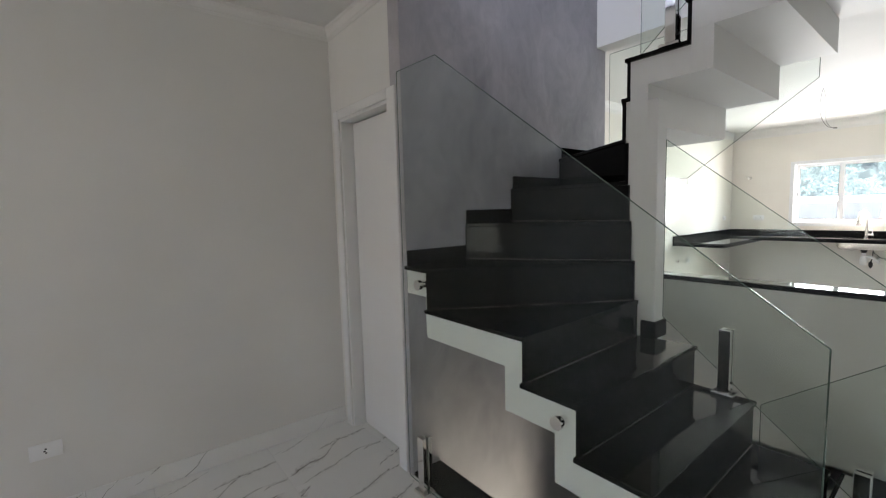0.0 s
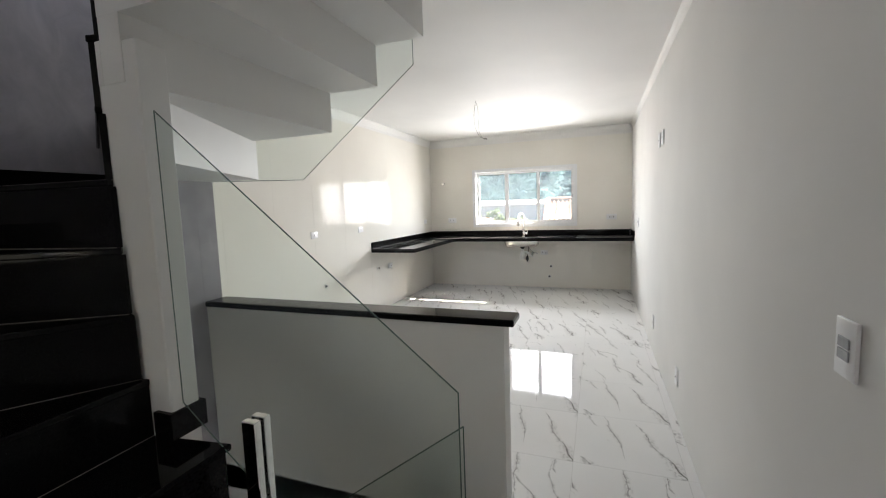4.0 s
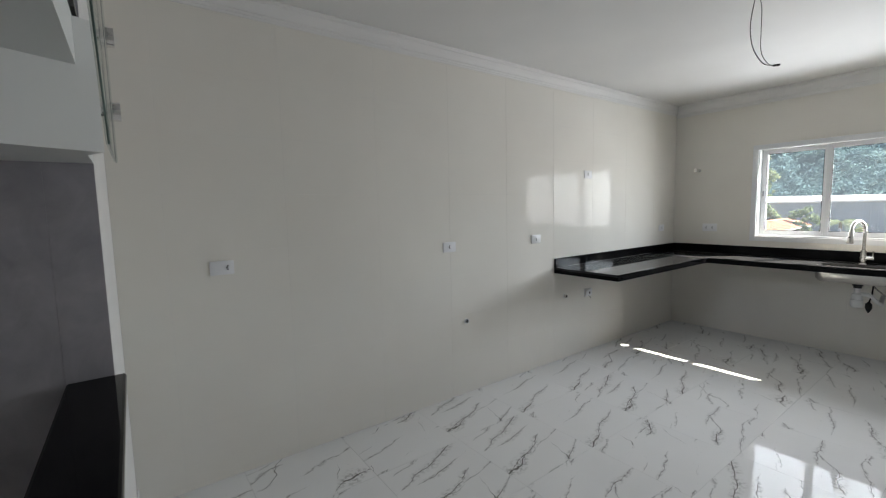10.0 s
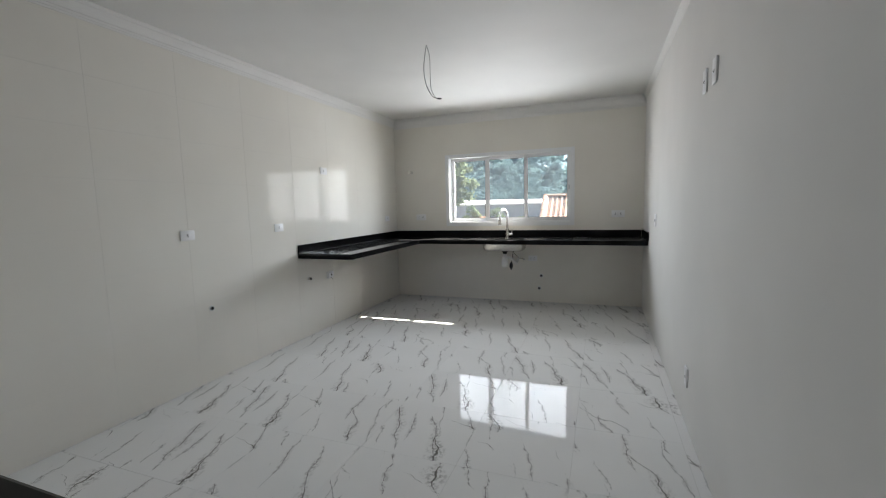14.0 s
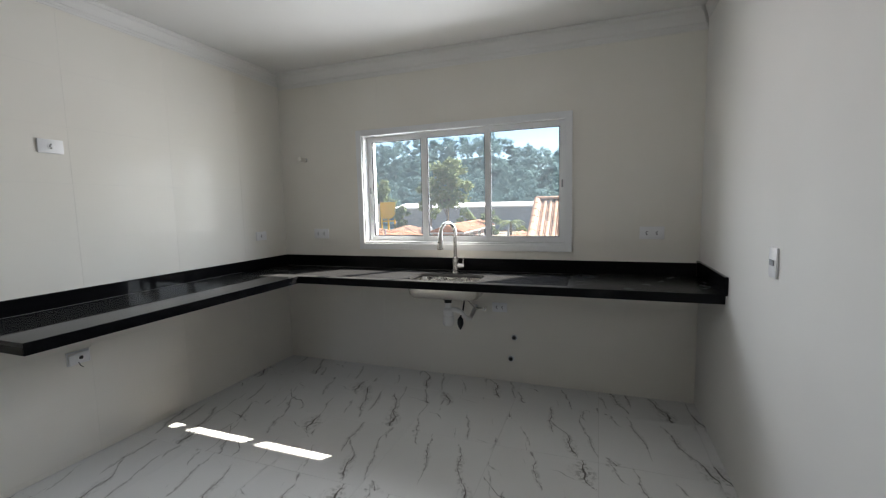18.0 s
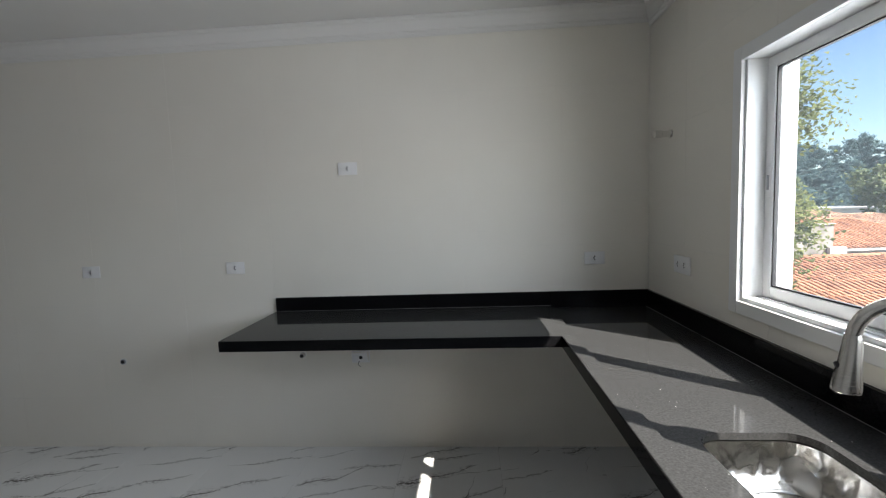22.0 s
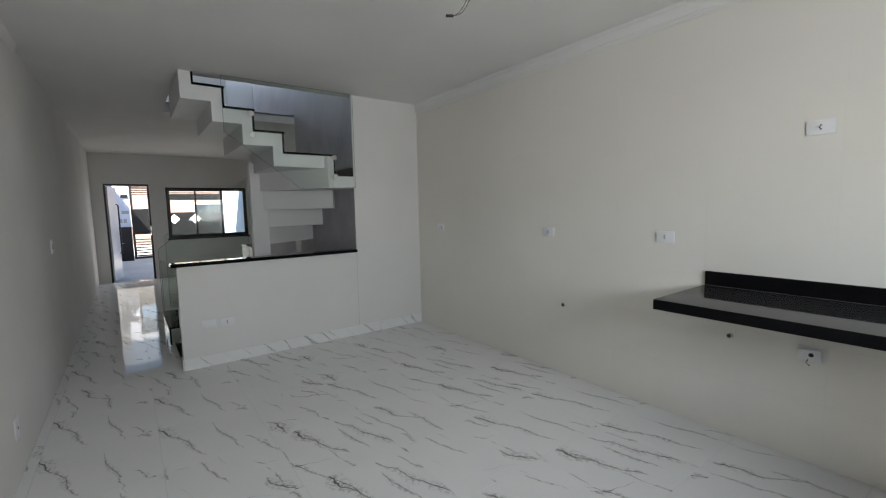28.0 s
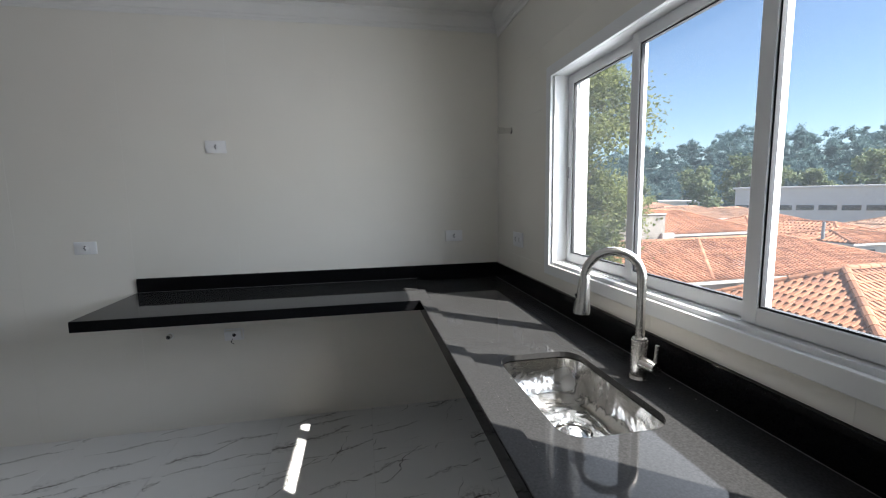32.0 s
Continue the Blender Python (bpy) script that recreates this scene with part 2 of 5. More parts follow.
M_STEEL = mat("brushed_steel", (0.62, 0.60, 0.57), 0.26, 1.0)
g = Graph(M_STEEL)
v = g.coords((1, 1, 60))
g.rough(g.ramp(g.noise(v, 30, 2), [(0.3, (0.23, 0.23, 0.23)), (0.7, (0.28, 0.28, 0.28))]))
M_SINK = mat("polished_steel", (0.60, 0.585, 0.56), 0.16, 1.0)
g = Graph(M_SINK)
g.bump(g.noise(g.coords(), 16, 2), 0.35, 0.015)
M_CHROME = mat("chrome", (0.8, 0.79, 0.78), 0.06, 1.0)
M_ALU = painted("white_aluminium", (0.80, 0.81, 0.82), 0.3, 0.02, 0.01)
M_BLACK = mat("black_plastic", (0.012, 0.012, 0.013), 0.4)
M_RUBBER = mat("black_gasket", (0.01, 0.01, 0.012), 0.6)
M_PLASTIC = mat("white_plastic", (0.82, 0.82, 0.83), 0.3)
M_PLASTIC_GREY = mat("grey_plastic", (0.32, 0.33, 0.35), 0.35)
M_PVC = mat("white_pvc", (0.78, 0.78, 0.76), 0.35)
M_DARKALU = mat("black_aluminium", (0.012, 0.012, 0.013), 0.35)
M_WIRE = mat("grey_cable", (0.16, 0.15, 0.14), 0.5)

# ---- mesh helpers ----
def box(bm, x0, x1, y0, y1, z0, z1, bevel=0.0, seg=1):
    vs = [bm.verts.new((x, y, z)) for x in (x0, x1) for y in (y0, y1) for z in (z0, z1)]
    fs = [bm.faces.new([vs[i] for i in q]) for q in ((0, 1, 3, 2), (4, 6, 7, 5), (0, 4, 5, 1), (2, 3, 7, 6), (0, 2, 6, 4), (1, 5, 7, 3))]
    if bevel:
        bmesh.ops.bevel(bm, geom=list({e for f in fs for e in f.edges}), offset=bevel, segments=seg, profile=0.5, affect="EDGES")
    return bm


def prism(bm, pts, z0, z1, bevel=0.0):
    """An upright prism over a plan outline."""
    lo = [bm.verts.new((x, y, z0)) for x, y in pts]
    hi = [bm.verts.new((x, y, z1)) for x, y in pts]
    n = len(pts)
    fs = [bm.faces.new(lo[::-1]), bm.faces.new(hi)]
    fs += [bm.faces.new((lo[i], lo[(i + 1) % n], hi[(i + 1) % n], hi[i])) for i in range(n)]
    if bevel:
        bmesh.ops.bevel(bm, geom=list({e for f in fs for e in f.edges}), offset=bevel, segments=2, profile=0.5, affect="EDGES")
    return bm


def slab_x(bm, pts, x0, x1, bevel=0.0):
    """A plate standing across x, with an outline in y and z."""
    lo = [bm.verts.new((x0, y, z)) for y, z in pts]
    hi = [bm.verts.new((x1, y, z)) for y, z in pts]
    n = len(pts)
    fs = [bm.faces.new(lo[::-1]), bm.faces.new(hi)]
    fs += [bm.faces.new((lo[i], lo[(i + 1) % n], hi[(i + 1) % n], hi[i])) for i in range(n)]
    if bevel:
        bmesh.ops.bevel(bm, geom=list({e for f in fs for e in f.edges}), offset=bevel, segments=1, profile=0.5, affect="EDGES")
    return bm


def rod(bm, a, b, r0, r1=None, n=16, caps=True):
    a, b = Vector(a), Vector(b)
    r1 = r0 if r1 is None else r1
    m = Matrix.Translation((a + b) / 2) @ (b - a).to_track_quat("Z", "Y").to_matrix().to_4x4()
    bmesh.ops.create_cone(bm, cap_ends=caps, segments=n, radius1=r0, radius2=r1, depth=(b - a).length, matrix=m)
    return bm


def tube(bm, pts, r, n=12):
    """A round tube along a line of points; r is one radius or one for each point."""
    pts = [Vector(p) for p in pts]
    rs = [r] * len(pts) if isinstance(r, (int, float)) else r
    rings, up = [], None
    for i, p in enumerate(pts):
        d = (pts[min(i + 1, len(pts) - 1)] - pts[max(i - 1, 0)]).normalized()
        if up is None:
            up = d.orthogonal().normalized()
        up = (up - d * up.dot(d)).normalized()
        w = d.cross(up)
        rings.append([bm.verts.new(p + rs[i] * (math.cos(2 * math.pi * k / n) * up + math.sin(2 * math.pi * k / n) * w)) for k in range(n)])
    for a, b in zip(rings, rings[1:]):
        for k in range(n):
            bm.faces.new((a[k], a[(k + 1) % n], b[(k + 1) % n], b[k]))
    bm.faces.new(rings[0][::-1])
    bm.faces.new(rings[-1])
    return bm


def mesh_of(name, bm, material, smooth=False):
    bmesh.ops.recalc_face_normals(bm, faces=bm.faces)
    me = bpy.data.meshes.new(name)
    bm.to_mesh(me)
    bm.free()
    me.materials.append(material)
    if smooth:
        for p in me.polygons:
            p.use_smooth = True
        me.set_sharp_from_angle(angle=radians(38))
    return me


def part(name, bm, material, parent, label="", smooth=False):
    ob = new(name, mesh_of(name, bm, material, smooth))
    ob.parent = parent
    if parent is not None:
        ob.matrix_parent_inverse = parent.matrix_basis.inverted()
    if label:
        ob["label"] = label
    return ob


def thing(name, at, label, category, group=""):
    ob = new(name)
    ob.empty_display_size = 0.1
    ob.matrix_basis = Matrix.Translation(at)
    return tagged(ob, label, category, group)


def setting(name, bm, material, label, category="", smooth=False):
    return tagged(new(name, mesh_of(name, bm, material, smooth)), label, category or name.split("_")[0], "", "structure")


def BM():
    return bmesh.new()

# daylight standing in the openings
def opening_light(name, at, way, w, h, watts, colour, spread=180):
    d = bpy.data.lights.new(name, "AREA")
    d.shape, d.size, d.size_y, d.energy, d.color, d.spread = "RECTANGLE", w, h, watts, colour, radians(spread)
    ob = new(name, d)
    ob.matrix_world = look(at, Vector(at) + Vector(way))
    return ob


opening_light("window_daylight", (9.15, 1.19, 1.57), (-1, 0.06, -0.06), 1.62, 0.80, 7.3, (0.905, 0.945, 1.0), 145)
opening_light("front_window_daylight", (-3.26, 1.525, 1.4), (1, 0, 0.2), 1.5, 0.9, 0.8, (1.0, 0.92, 0.81))
opening_light("front_door_daylight", (-3.26, 0.05, 1.0), (1, 0.1, 0.1), 0.64, 1.7, 0.75, (1.0, 0.93, 0.83))
# Its opening is unseen, added high up to give the stairwell blue light.
opening_light("upper_daylight", (-3.2, 1.0, 4.93), (1, 0.15, -0.4), 1.9, 0.7, 8.0, (0.72, 0.79, 1.0))
# Added lamp in an unseen lower opening, brightening the wall under the stairs.
opening_light("lower_daylight", (2.35, -0.6, -1.2), (0, 1, -0.3), 1.1, 1.0, 3.2, (1.0, 0.90, 0.76), 100)

# ---- plan, in metres ----
XF, XW = -3.12, 9.0          # front wall and window wall, inner faces
YR, YL = -0.53, 2.89         # side walls, inner faces
ZC = 2.63                    # ceiling
XD, XK = 1.60, 3.49          # small room's front, kitchen side of the low wall
YS = 2.05                    # stairwell's cement wall
STOREY = 2.73
WIN = (0.315, 2.05, 1.087, 2.048)     # kitchen window opening y0 y1 z0 z1
FDOOR = (-0.33, 0.43, 0.0, 2.02)
FWIN = (0.72, 2.33, 0.85, 1.96)


def wall_x(name, x0, x1, y0, y1, z0, z1, holes, material, label):
    """A wall across x with rectangular openings (y0, y1, z0, z1)."""
    bm = BM()
    ys = sorted({y0, y1, *[h[0] for h in holes], *[h[1] for h in holes]})
    for a, b in zip(ys, ys[1:]):
        cut = sorted([(h[2], h[3]) for h in holes if h[0] <= a and h[1] >= b])
        z = z0
        for c0, c1 in cut:
            if c0 > z:
                box(bm, x0, x1, a, b, z, c0)
            z = c1
        if z < z1:
            box(bm, x0, x1, a, b, z, z1)
    bmesh.ops.remove_doubles(bm, verts=bm.verts, dist=1e-5)
    return setting(name, bm, material, label, "wall")


# The lower hole is an unseen opening, added to let light in below.
wall_x("wall_window", XW + 0.0009, XW + 0.15, YR - 0.15, YL + 0.15, -3.2, ZC + 0.15, [WIN, (0.5, 2.1, -1.9, -0.7)], M_WALL, "kitchen end wall with a wide sliding window")
wall_x("wall_front", XF - 0.15, XF, YR - 0.15, YL + 0.15, -3.2, ZC + 0.15, [FDOOR, FWIN], M_WALL, "white front wall with entrance door and window")
# The gap below floor level is unseen, made for the added lower lamp.
bm = BM()
box(bm, XF, XW + 0.0009, YR - 0.15, YR, -0.6, ZC + 0.15)
box(bm, XF, XW + 0.0009, YR - 0.15, YR, -3.2, -1.8)
box(bm, XF, 1.75, YR - 0.15, YR, -1.8, -0.6)
box(bm, 2.95, XW + 0.0009, YR - 0.15, YR, -1.8, -0.6)
setting("wall_right", bm, M_WALL, "long smooth white painted side wall", "wall")
bm = BM()
box(bm, XF, XK, YL, YL + 0.15, -3.2, ZC + 0.15)
setting("wall_left", bm, M_WALL, "white painted living room side wall", "wall")
bm = BM()
box(bm, XK, XW + 0.0009, YL + 0.0009, YL + 0.15, -3.2, ZC + 0.15)
setting("wall_kitchen", bm, M_WALL, "tiled kitchen side wall", "wall")
# small room beside the stairs: its front with a door, its kitchen end, and the cement wall
CDOOR = (2.17, 2.78, -0.1, 2.045)
wall_x("wall_closet", XD, XD + 0.12, YS + 0.001, YL, -3.2, ZC + 0.15, [CDOOR], M_WALL, "white wall beside the stairs with a narrow door")
bm = BM()
box(bm, XK - 0.12, XK, YS + 0.003, YL, -3.2, ZC + 0.15)
setting("wall_kitchen_return", bm, M_WALL, "white wall between stairwell and kitchen", "wall")
bm = BM()
box(bm, XD - 0.002, XK - 0.1205, YS, YS + 0.1, -3.2, 5.4)
box(bm, XK - 0.12, XK - 0.001, YS, YS + 0.0028, -3.2, ZC)
setting("wall_stair", bm, M_CEMENT, "grey burnt-cement wall along the stairs", "wall")
bm = BM()
box(bm, XK - 0.11, XK, 0.345, YS, -3.2, 0.935)
setting("wall_low", bm, M_WALL, "white half-height wall between stairs and kitchen", "wall")
cap = thing("granite_coping", (XK, 1.2, 0.936), "polished black granite coping on the half-height wall", "coping")
part("slab", prism(BM(), [(3.37, 0.30), (3.52, 0.30), (3.52, YS + 0.004), (3.37, YS + 0.004)], 0.936, 0.968, 0.008), M_GRANITE, cap)

# ceilings and upper storey
HOLE = (XD, XK, 0.47, YS)
bm = BM()
box(bm, XF, HOLE[0], YR, YL, ZC, ZC + 0.12)
box(bm, HOLE[1], XW, YR, YL, ZC, ZC + 0.12)
box(bm, HOLE[0], HOLE[1], YR, HOLE[2], ZC, ZC + 0.12)
box(bm, XD, XK, YS + 0.1, YL, ZC, ZC + 0.12)
setting("ceiling", bm, M_CEIL, "smooth white plaster ceiling", "ceiling")
bm = BM()
box(bm, XF, XK + 3, YR - 0.15, YR, ZC + 0.15, 5.4)
box(bm, XK - 0.12, XK - 0.001, HOLE[2], YS - 0.001, ZC + 0.001, 5.4)
box(bm, XK + 3, XK + 3.1, YR - 0.15, YS + 0.2, ZC + 0.15, 5.4)
# The high gap in the front is added for the upper lamp.
box(bm, XF - 0.15, XF, YR - 0.15, YL + 0.15, ZC + 0.15, 4.55)
box(bm, XF - 0.15, XF, YR - 0.15, 0.0, 4.55, 5.4)
box(bm, XF - 0.15, XF, 2.0, YL + 0.15, 4.55, 5.4)
setting("wall_upper", bm, M_WALL, "white walls of the upper landing", "wall")
# Stair wall's grey reused to darken this stretch; white came out too bright.
bm = BM()
box(bm, XF, XD - 0.003, YS, YS + 0.1, ZC + 0.15, 5.4)
box(bm, XK - 0.12, XK + 3, YS, YS + 0.1, ZC + 0.15, 5.4)
setting("wall_upper_cement", bm, M_CEMENT, "wall along the upper landing, darkened with the stair wall's grey", "wall")
# Unseen wall, added to keep direct sun out of the lower storey.
bm = BM()
box(bm, XF, XW, -1.45, -1.3, -5.2, 2.2)
setting("wall_boundary", bm, M_OUTWALL, "plain unseen wall added beside the house to block the sun", "wall")
bm = BM()
box(bm, XF - 0.2, XW + 0.2, YR - 0.2, YL + 0.2, 5.4, 5.5)
setting("ceiling_upper", bm, M_CEIL, "plain ceiling over the upper landing", "ceiling")
bm = BM()
box(bm, XF, XW, YR, YL, -2.85, -STOREY)
setting("floor_lower", bm, M_MARBLE, "pale polished floor at the foot of the lower stairs", "floor")

# floor: marble porcelain over a screed, with the stairwell left open
FH = (1.775, 3.38, 0.47, YS + 0.03)
def floor_rects():
    return [(XF, FH[0], YR, YL), (FH[1], XW, YR, YL), (FH[0], FH[1], YR, FH[2]), (FH[0], FH[1], FH[3], YL)]


bm = BM()
for r in floor_rects():
    box(bm, *r, -0.14, -0.0018)
FLOOR = setting("floor", bm, M_GROUT, "polished white marble-look porcelain floor with grey veins", "floor")

# ---- stairs ----
LV = [0.195, 0.39, 0.585, 0.775, 0.96, 1.165, 1.368, 1.572, 1.785, 1.99, 2.18, 2.367, 2.54]
XS, XE = 1.60, 2.52           # first flight, outer and inner side
XV = 3.38                     # second flight, outer side
# riser lines, outer end first, in walking order; tread k lies between line k and line k + 1
LINES = [((XS, 0.32), (XE, 0.32)), ((XS, 0.53), (XE, 0.53)), ((XS, 0.78), (XE, 0.78)), ((XS, 1.03), (XE, 1.02)),
         ((XS, 1.27), (2.50, 1.29)), ((XS, 1.885), (2.50, 1.30)), ((2.02, YS), (2.50, 1.31)), ((2.42, YS), (2.50, 1.32)),
         ((2.93, YS), (2.50, 1.33)), ((XV + 0.11, 1.83), (2.50, 1.345)), ((XV + 0.11, 1.31), (2.50, 1.325)), ((XV + 0.11, 1.045), (2.50, 1.045)),
         ((XV + 0.11, 0.80), (2.50, 0.80)), ((XV + 0.11, 0.565), (2.50, 0.565))]
EXTRA = {5: [(XS, YS)], 8: [(XV + 0.11, YS)]}     # corner that a tread turns round


def outline(k, front=0.0, side=0.0):
    """Plan of tread k; front: nosing overhang; side: overhang at open ends."""
    (a0, b0), (a1, b1) = LINES[k], LINES[k + 1]
    def push(o, i, nxt):
        o, i = Vector(o), Vector(i)
        n = Vector((-(i - o).y, (i - o).x)).normalized()
        mid = (Vector(nxt[0]) + Vector(nxt[1])) / 2 - (o + i) / 2
        if n.dot(mid) > 0:
            n = -n
        return o + n * front, i + n * front
    o, i = push(a0, b0, LINES[k + 1])
    s = Vector((side, 0))
    if k <= 5:
        o = o - s
        a1 = (a1[0] - side, a1[1]) if k < 5 else a1
    if k >= 9:
        o, a1 = o + s, (a1[0] + side, a1[1])
    if k < 4:
        i, b1 = i + s, (b1[0] + (side if k < 3 else 0), b1[1])
    if k >= 10:
        i, b1 = i - s, (b1[0] - side, b1[1])
    pts = [tuple(o), tuple(i), tuple(b1), tuple(a1)]
    pts += [(x - (side if k == 5 else 0), y) for x, y in EXTRA.get(k, [])]
    return pts


def riser_plan(k, t, toward=1, short=0.0):
    """A strip of thickness t along riser line k, on the far (1) or near (-1) side; short: how far its ends stand back."""
    o, i = Vector(LINES[k][0]), Vector(LINES[k][1])
    o, i = o + (i - o).normalized() * short, i + (o - i).normalized() * short
    n = Vector((-(i - o).y, (i - o).x)).normalized()
    ref = (Vector(LINES[min(k + 1, len(LINES) - 1)][0]) + Vector(LINES[min(k + 1, len(LINES) - 1)][1])) / 2 - (o + i) / 2
    if k == len(LINES) - 1:
        ref = Vector((0, -1))
    if n.dot(ref) < 0:
        n = -n
    n *= t * toward
    return [tuple(o), tuple(i), tuple(i + n), tuple(o + n)]


def staircase(name, base):
    st = thing(name, (XS, 0.3, base), "winding folded white staircase with polished black granite treads", "staircase")
    for k, z in enumerate(LV):
        body = BM()
        prism(body, outline(k), base + z - 0.145, base + z - 0.0205)
        low = (LV[k - 1] - 0.145) if k else 0.0
        prism(body, riser_plan(k, 0.09, 1, 0.0015), base + low, base + z - 0.03)
        part("folded_step", body, M_STRINGER, st, "white plastered step of the folded slab")
    part("folded_step", prism(BM(), riser_plan(len(LV), 0.09), base + LV[-1] - 0.145, base + STOREY - 0.02), M_STRINGER, st, "white plastered step of the folded slab")
    for k, z in enumerate(LV):
        part("tread", prism(BM(), outline(k, 0.025, 0.018), base + z - 0.02, base + z, 0.004), M_GRANITE, st)
    for k in range(len(LV) + 1):
        z0 = base + (LV[k - 1] if k else 0.0)
        z1 = base + (LV[k] if k < len(LV) else STOREY) - 0.0205
        part("riser", prism(BM(), riser_plan(k, 0.018, -1), z0 + 0.0005, z1), M_GRANITE, st)
        if k and base > -1:
            a, b = riser_plan(k, 0.0195, -1)[3], riser_plan(k, 0.0195, -1)[2]
            part("joint", tube(BM(), [(*a, z0 + 0.001), (*b, z0 + 0.001)], 0.0012, 5), M_WIRE, st, "thin grey joint line")
    # stepped skirting on the cement wall
    for x0, x1, z in ((XS, 2.02, LV[5]), (2.02, 2.42, LV[6]), (2.42, 2.93, LV[7]), (2.93, XV + 0.11, LV[8])):
        part("skirting", box(BM(), x0, x1, YS - 0.012, YS - 0.0005, base + z + 0.0005, base + z + 0.078, 0.002), M_GRANITE, st)
    part("newel_wall", box(BM(), 2.503, 2.597, 1.185, 1.37, base - 0.62, base + LV[9] - 0.03, 0.004), M_STRINGER, st, "white square newel column")
    part("newel_skirting", prism(BM(), [(2.488, 1.173), (2.612, 1.173), (2.612, 1.25), (2.488, 1.25)], base + LV[3] + 0.0005, base + LV[3] + 0.085, 0.003), M_GRANITE, st)
    return st


staircase("staircase", 0.0)
staircase("staircase", -STOREY)
bm = BM()
box(bm, XF, XD + 0.0, YR, YS + 0.1, ZC + 0.121, STOREY)
box(bm, XD, XK + 3, YR, 0.47, ZC + 0.121, STOREY)
box(bm, XK, XK + 3, 0.47, YS + 0.1, ZC + 0.121, STOREY)
setting("floor_upper", bm, M_MARBLE, "polished floor of the upper landing", "floor")

# glass guards
def guard(name, pts, x, label, t=0.01):
    th = thing(name, (x, pts[0][0], min(p[1] for p in pts)), label, "glass guard", "stair guards")
    p = part("pane", slab_x(BM(), pts, x - t / 2, x + t / 2, 0.0015), M_GUARD, th, "clear greenish tempered glass")
    p.visible_shadow = False
    for a, b in zip(pts, pts[1:] + pts[:1]):
        part("polished_edge", tube(BM(), [(x, *a), (x, *b)], t * 0.17, 6), M_GUARD_EDGE, p, "dark green polished glass edge")
    return th


def standoff(th, x, y, z, way):
    bm = BM()
    rod(bm, (x + way * 0.006, y, z), (x + way * 0.024, y, z), 0.025, n=24)
    rod(bm, (x - way * 0.006, y, z), (x - way * 0.04, y, z), 0.017, n=20)
    part("standoff", bm, M_CHROME, th, "chromed glass standoff", True)


def clamp_post(x, y, z, h=0.30):
    p = thing("glass_post", (x, y, z), "short square steel post clamping the stair glass", "post", "glass posts")
    part("base_plate", box(BM(), x - 0.045, x + 0.045, y - 0.045, y + 0.045, z, z + 0.016, 0.003), M_CHROME, p)
    part("jaw", box(BM(), x - 0.03, x - 0.006, y - 0.024, y + 0.024, z + 0.016, z + h, 0.002), M_CHROME, p, "mirror-polished steel jaw")
    part("jaw", box(BM(), x + 0.006, x + 0.03, y - 0.024, y + 0.024, z + 0.016, z + h, 0.002), M_CHROME, p, "mirror-polished steel jaw")
    part("bolt", rod(BM(), (x, y - 0.03, z + 0.06), (x, y - 0.023, z + 0.06), 0.006, n=10), M_BLACK, p)
    return p


ga = guard("glass_guard", [(2.045, 2.14), (1.73, 2.13), (0.385, 1.13), (0.385, 0.24), (1.0, 0.02), (2.045, 0.02)], 1.572, "sloping clear glass guard on the outer side of the stairs")
standoff(ga, 1.572, 1.89, 1.085, -1)
standoff(ga, 1.572, 1.076, 0.70, -1)
guard("glass_guard", [(1.15, 1.757), (0.265, 1.034), (0.265, 0.175), (1.15, 0.893)], 2.515, "sloping clear glass guard on the inner side of the stairs")
guard("glass_guard", [(0.275, 0.92), (0.275, 0.0), (0.75, -0.2), (0.75, 0.56)], 2.575, "clear glass guard beside the descending stairs")
gb = guard("glass_guard", [(0.79, 2.62), (0.79, 2.13), (1.46, 1.625), (2.045, 1.645), (2.045, 2.62)], 3.545, "clear glass guard facing the kitchen beside the upper flight")
for y, z in ((1.024, 2.31), (1.024, 2.116), (1.813, 1.949), (1.816, 1.757)):
    standoff(gb, 3.545, y, z, 1)
guard("glass_guard", [(1.29, 2.19), (1.29, 2.93), (0.49, 3.58), (0.49, 2.86), (1.16, 2.30)], 2.53, "clear glass guard on the inner side of the upper flight")
clamp_post(2.53, 1.14, LV[10])
clamp_post(2.515, 0.87, LV[2])
clamp_post(2.575, 0.42, 0.0225, 0.385)
nos = thing("granite_nosing", (2.95, 0.4, 0.0), "polished black granite nosing at the head of the lower stairs", "nosing")
part("slab", prism(BM(), [(2.50, 0.345), (3.37, 0.345), (3.37, 0.50), (2.50, 0.50)], 0.0006, 0.022, 0.004), M_GRANITE, nos)
strip = thing("granite_border", (1.69, 1.5, 0.0), "polished black granite border along the open stairwell", "border")
part("slab", prism(BM(), [(XS + 0.002, 1.06), (1.782, 1.06), (1.782, YS - 0.001), (XS + 0.002, YS - 0.001)], 0.0006, 0.02, 0.003), M_GRANITE, strip)
clamp_post(1.572, 1.90, 0.0)

# ---- kitchen fittings ----
CT, CB = 0.905, 0.852
CS = 0.8895                   # the sunken wet part round the sink
XC, YC, XT = 8.355, 2.248, 6.71
ct = thing("worktop", (XC, 0.5, CB), "L-shaped polished black granite worktop fixed to the walls", "worktop")
SINK = (8.508, 8.802, 0.893, 1.42)      # bowl cut-out


def ring_outline(x0, x1, y0, y1, r, n=6):
    pts = []
    for cx, cy, a0 in ((x1 - r, y1 - r, 0), (x0 + r, y1 - r, 90), (x0 + r, y0 + r, 180), (x1 - r, y0 + r, 270)):
        for i in range(n + 1):
            a = radians(a0 + 90 * i / n)
            pts.append((cx + r * math.cos(a), cy + r * math.sin(a)))
    return pts


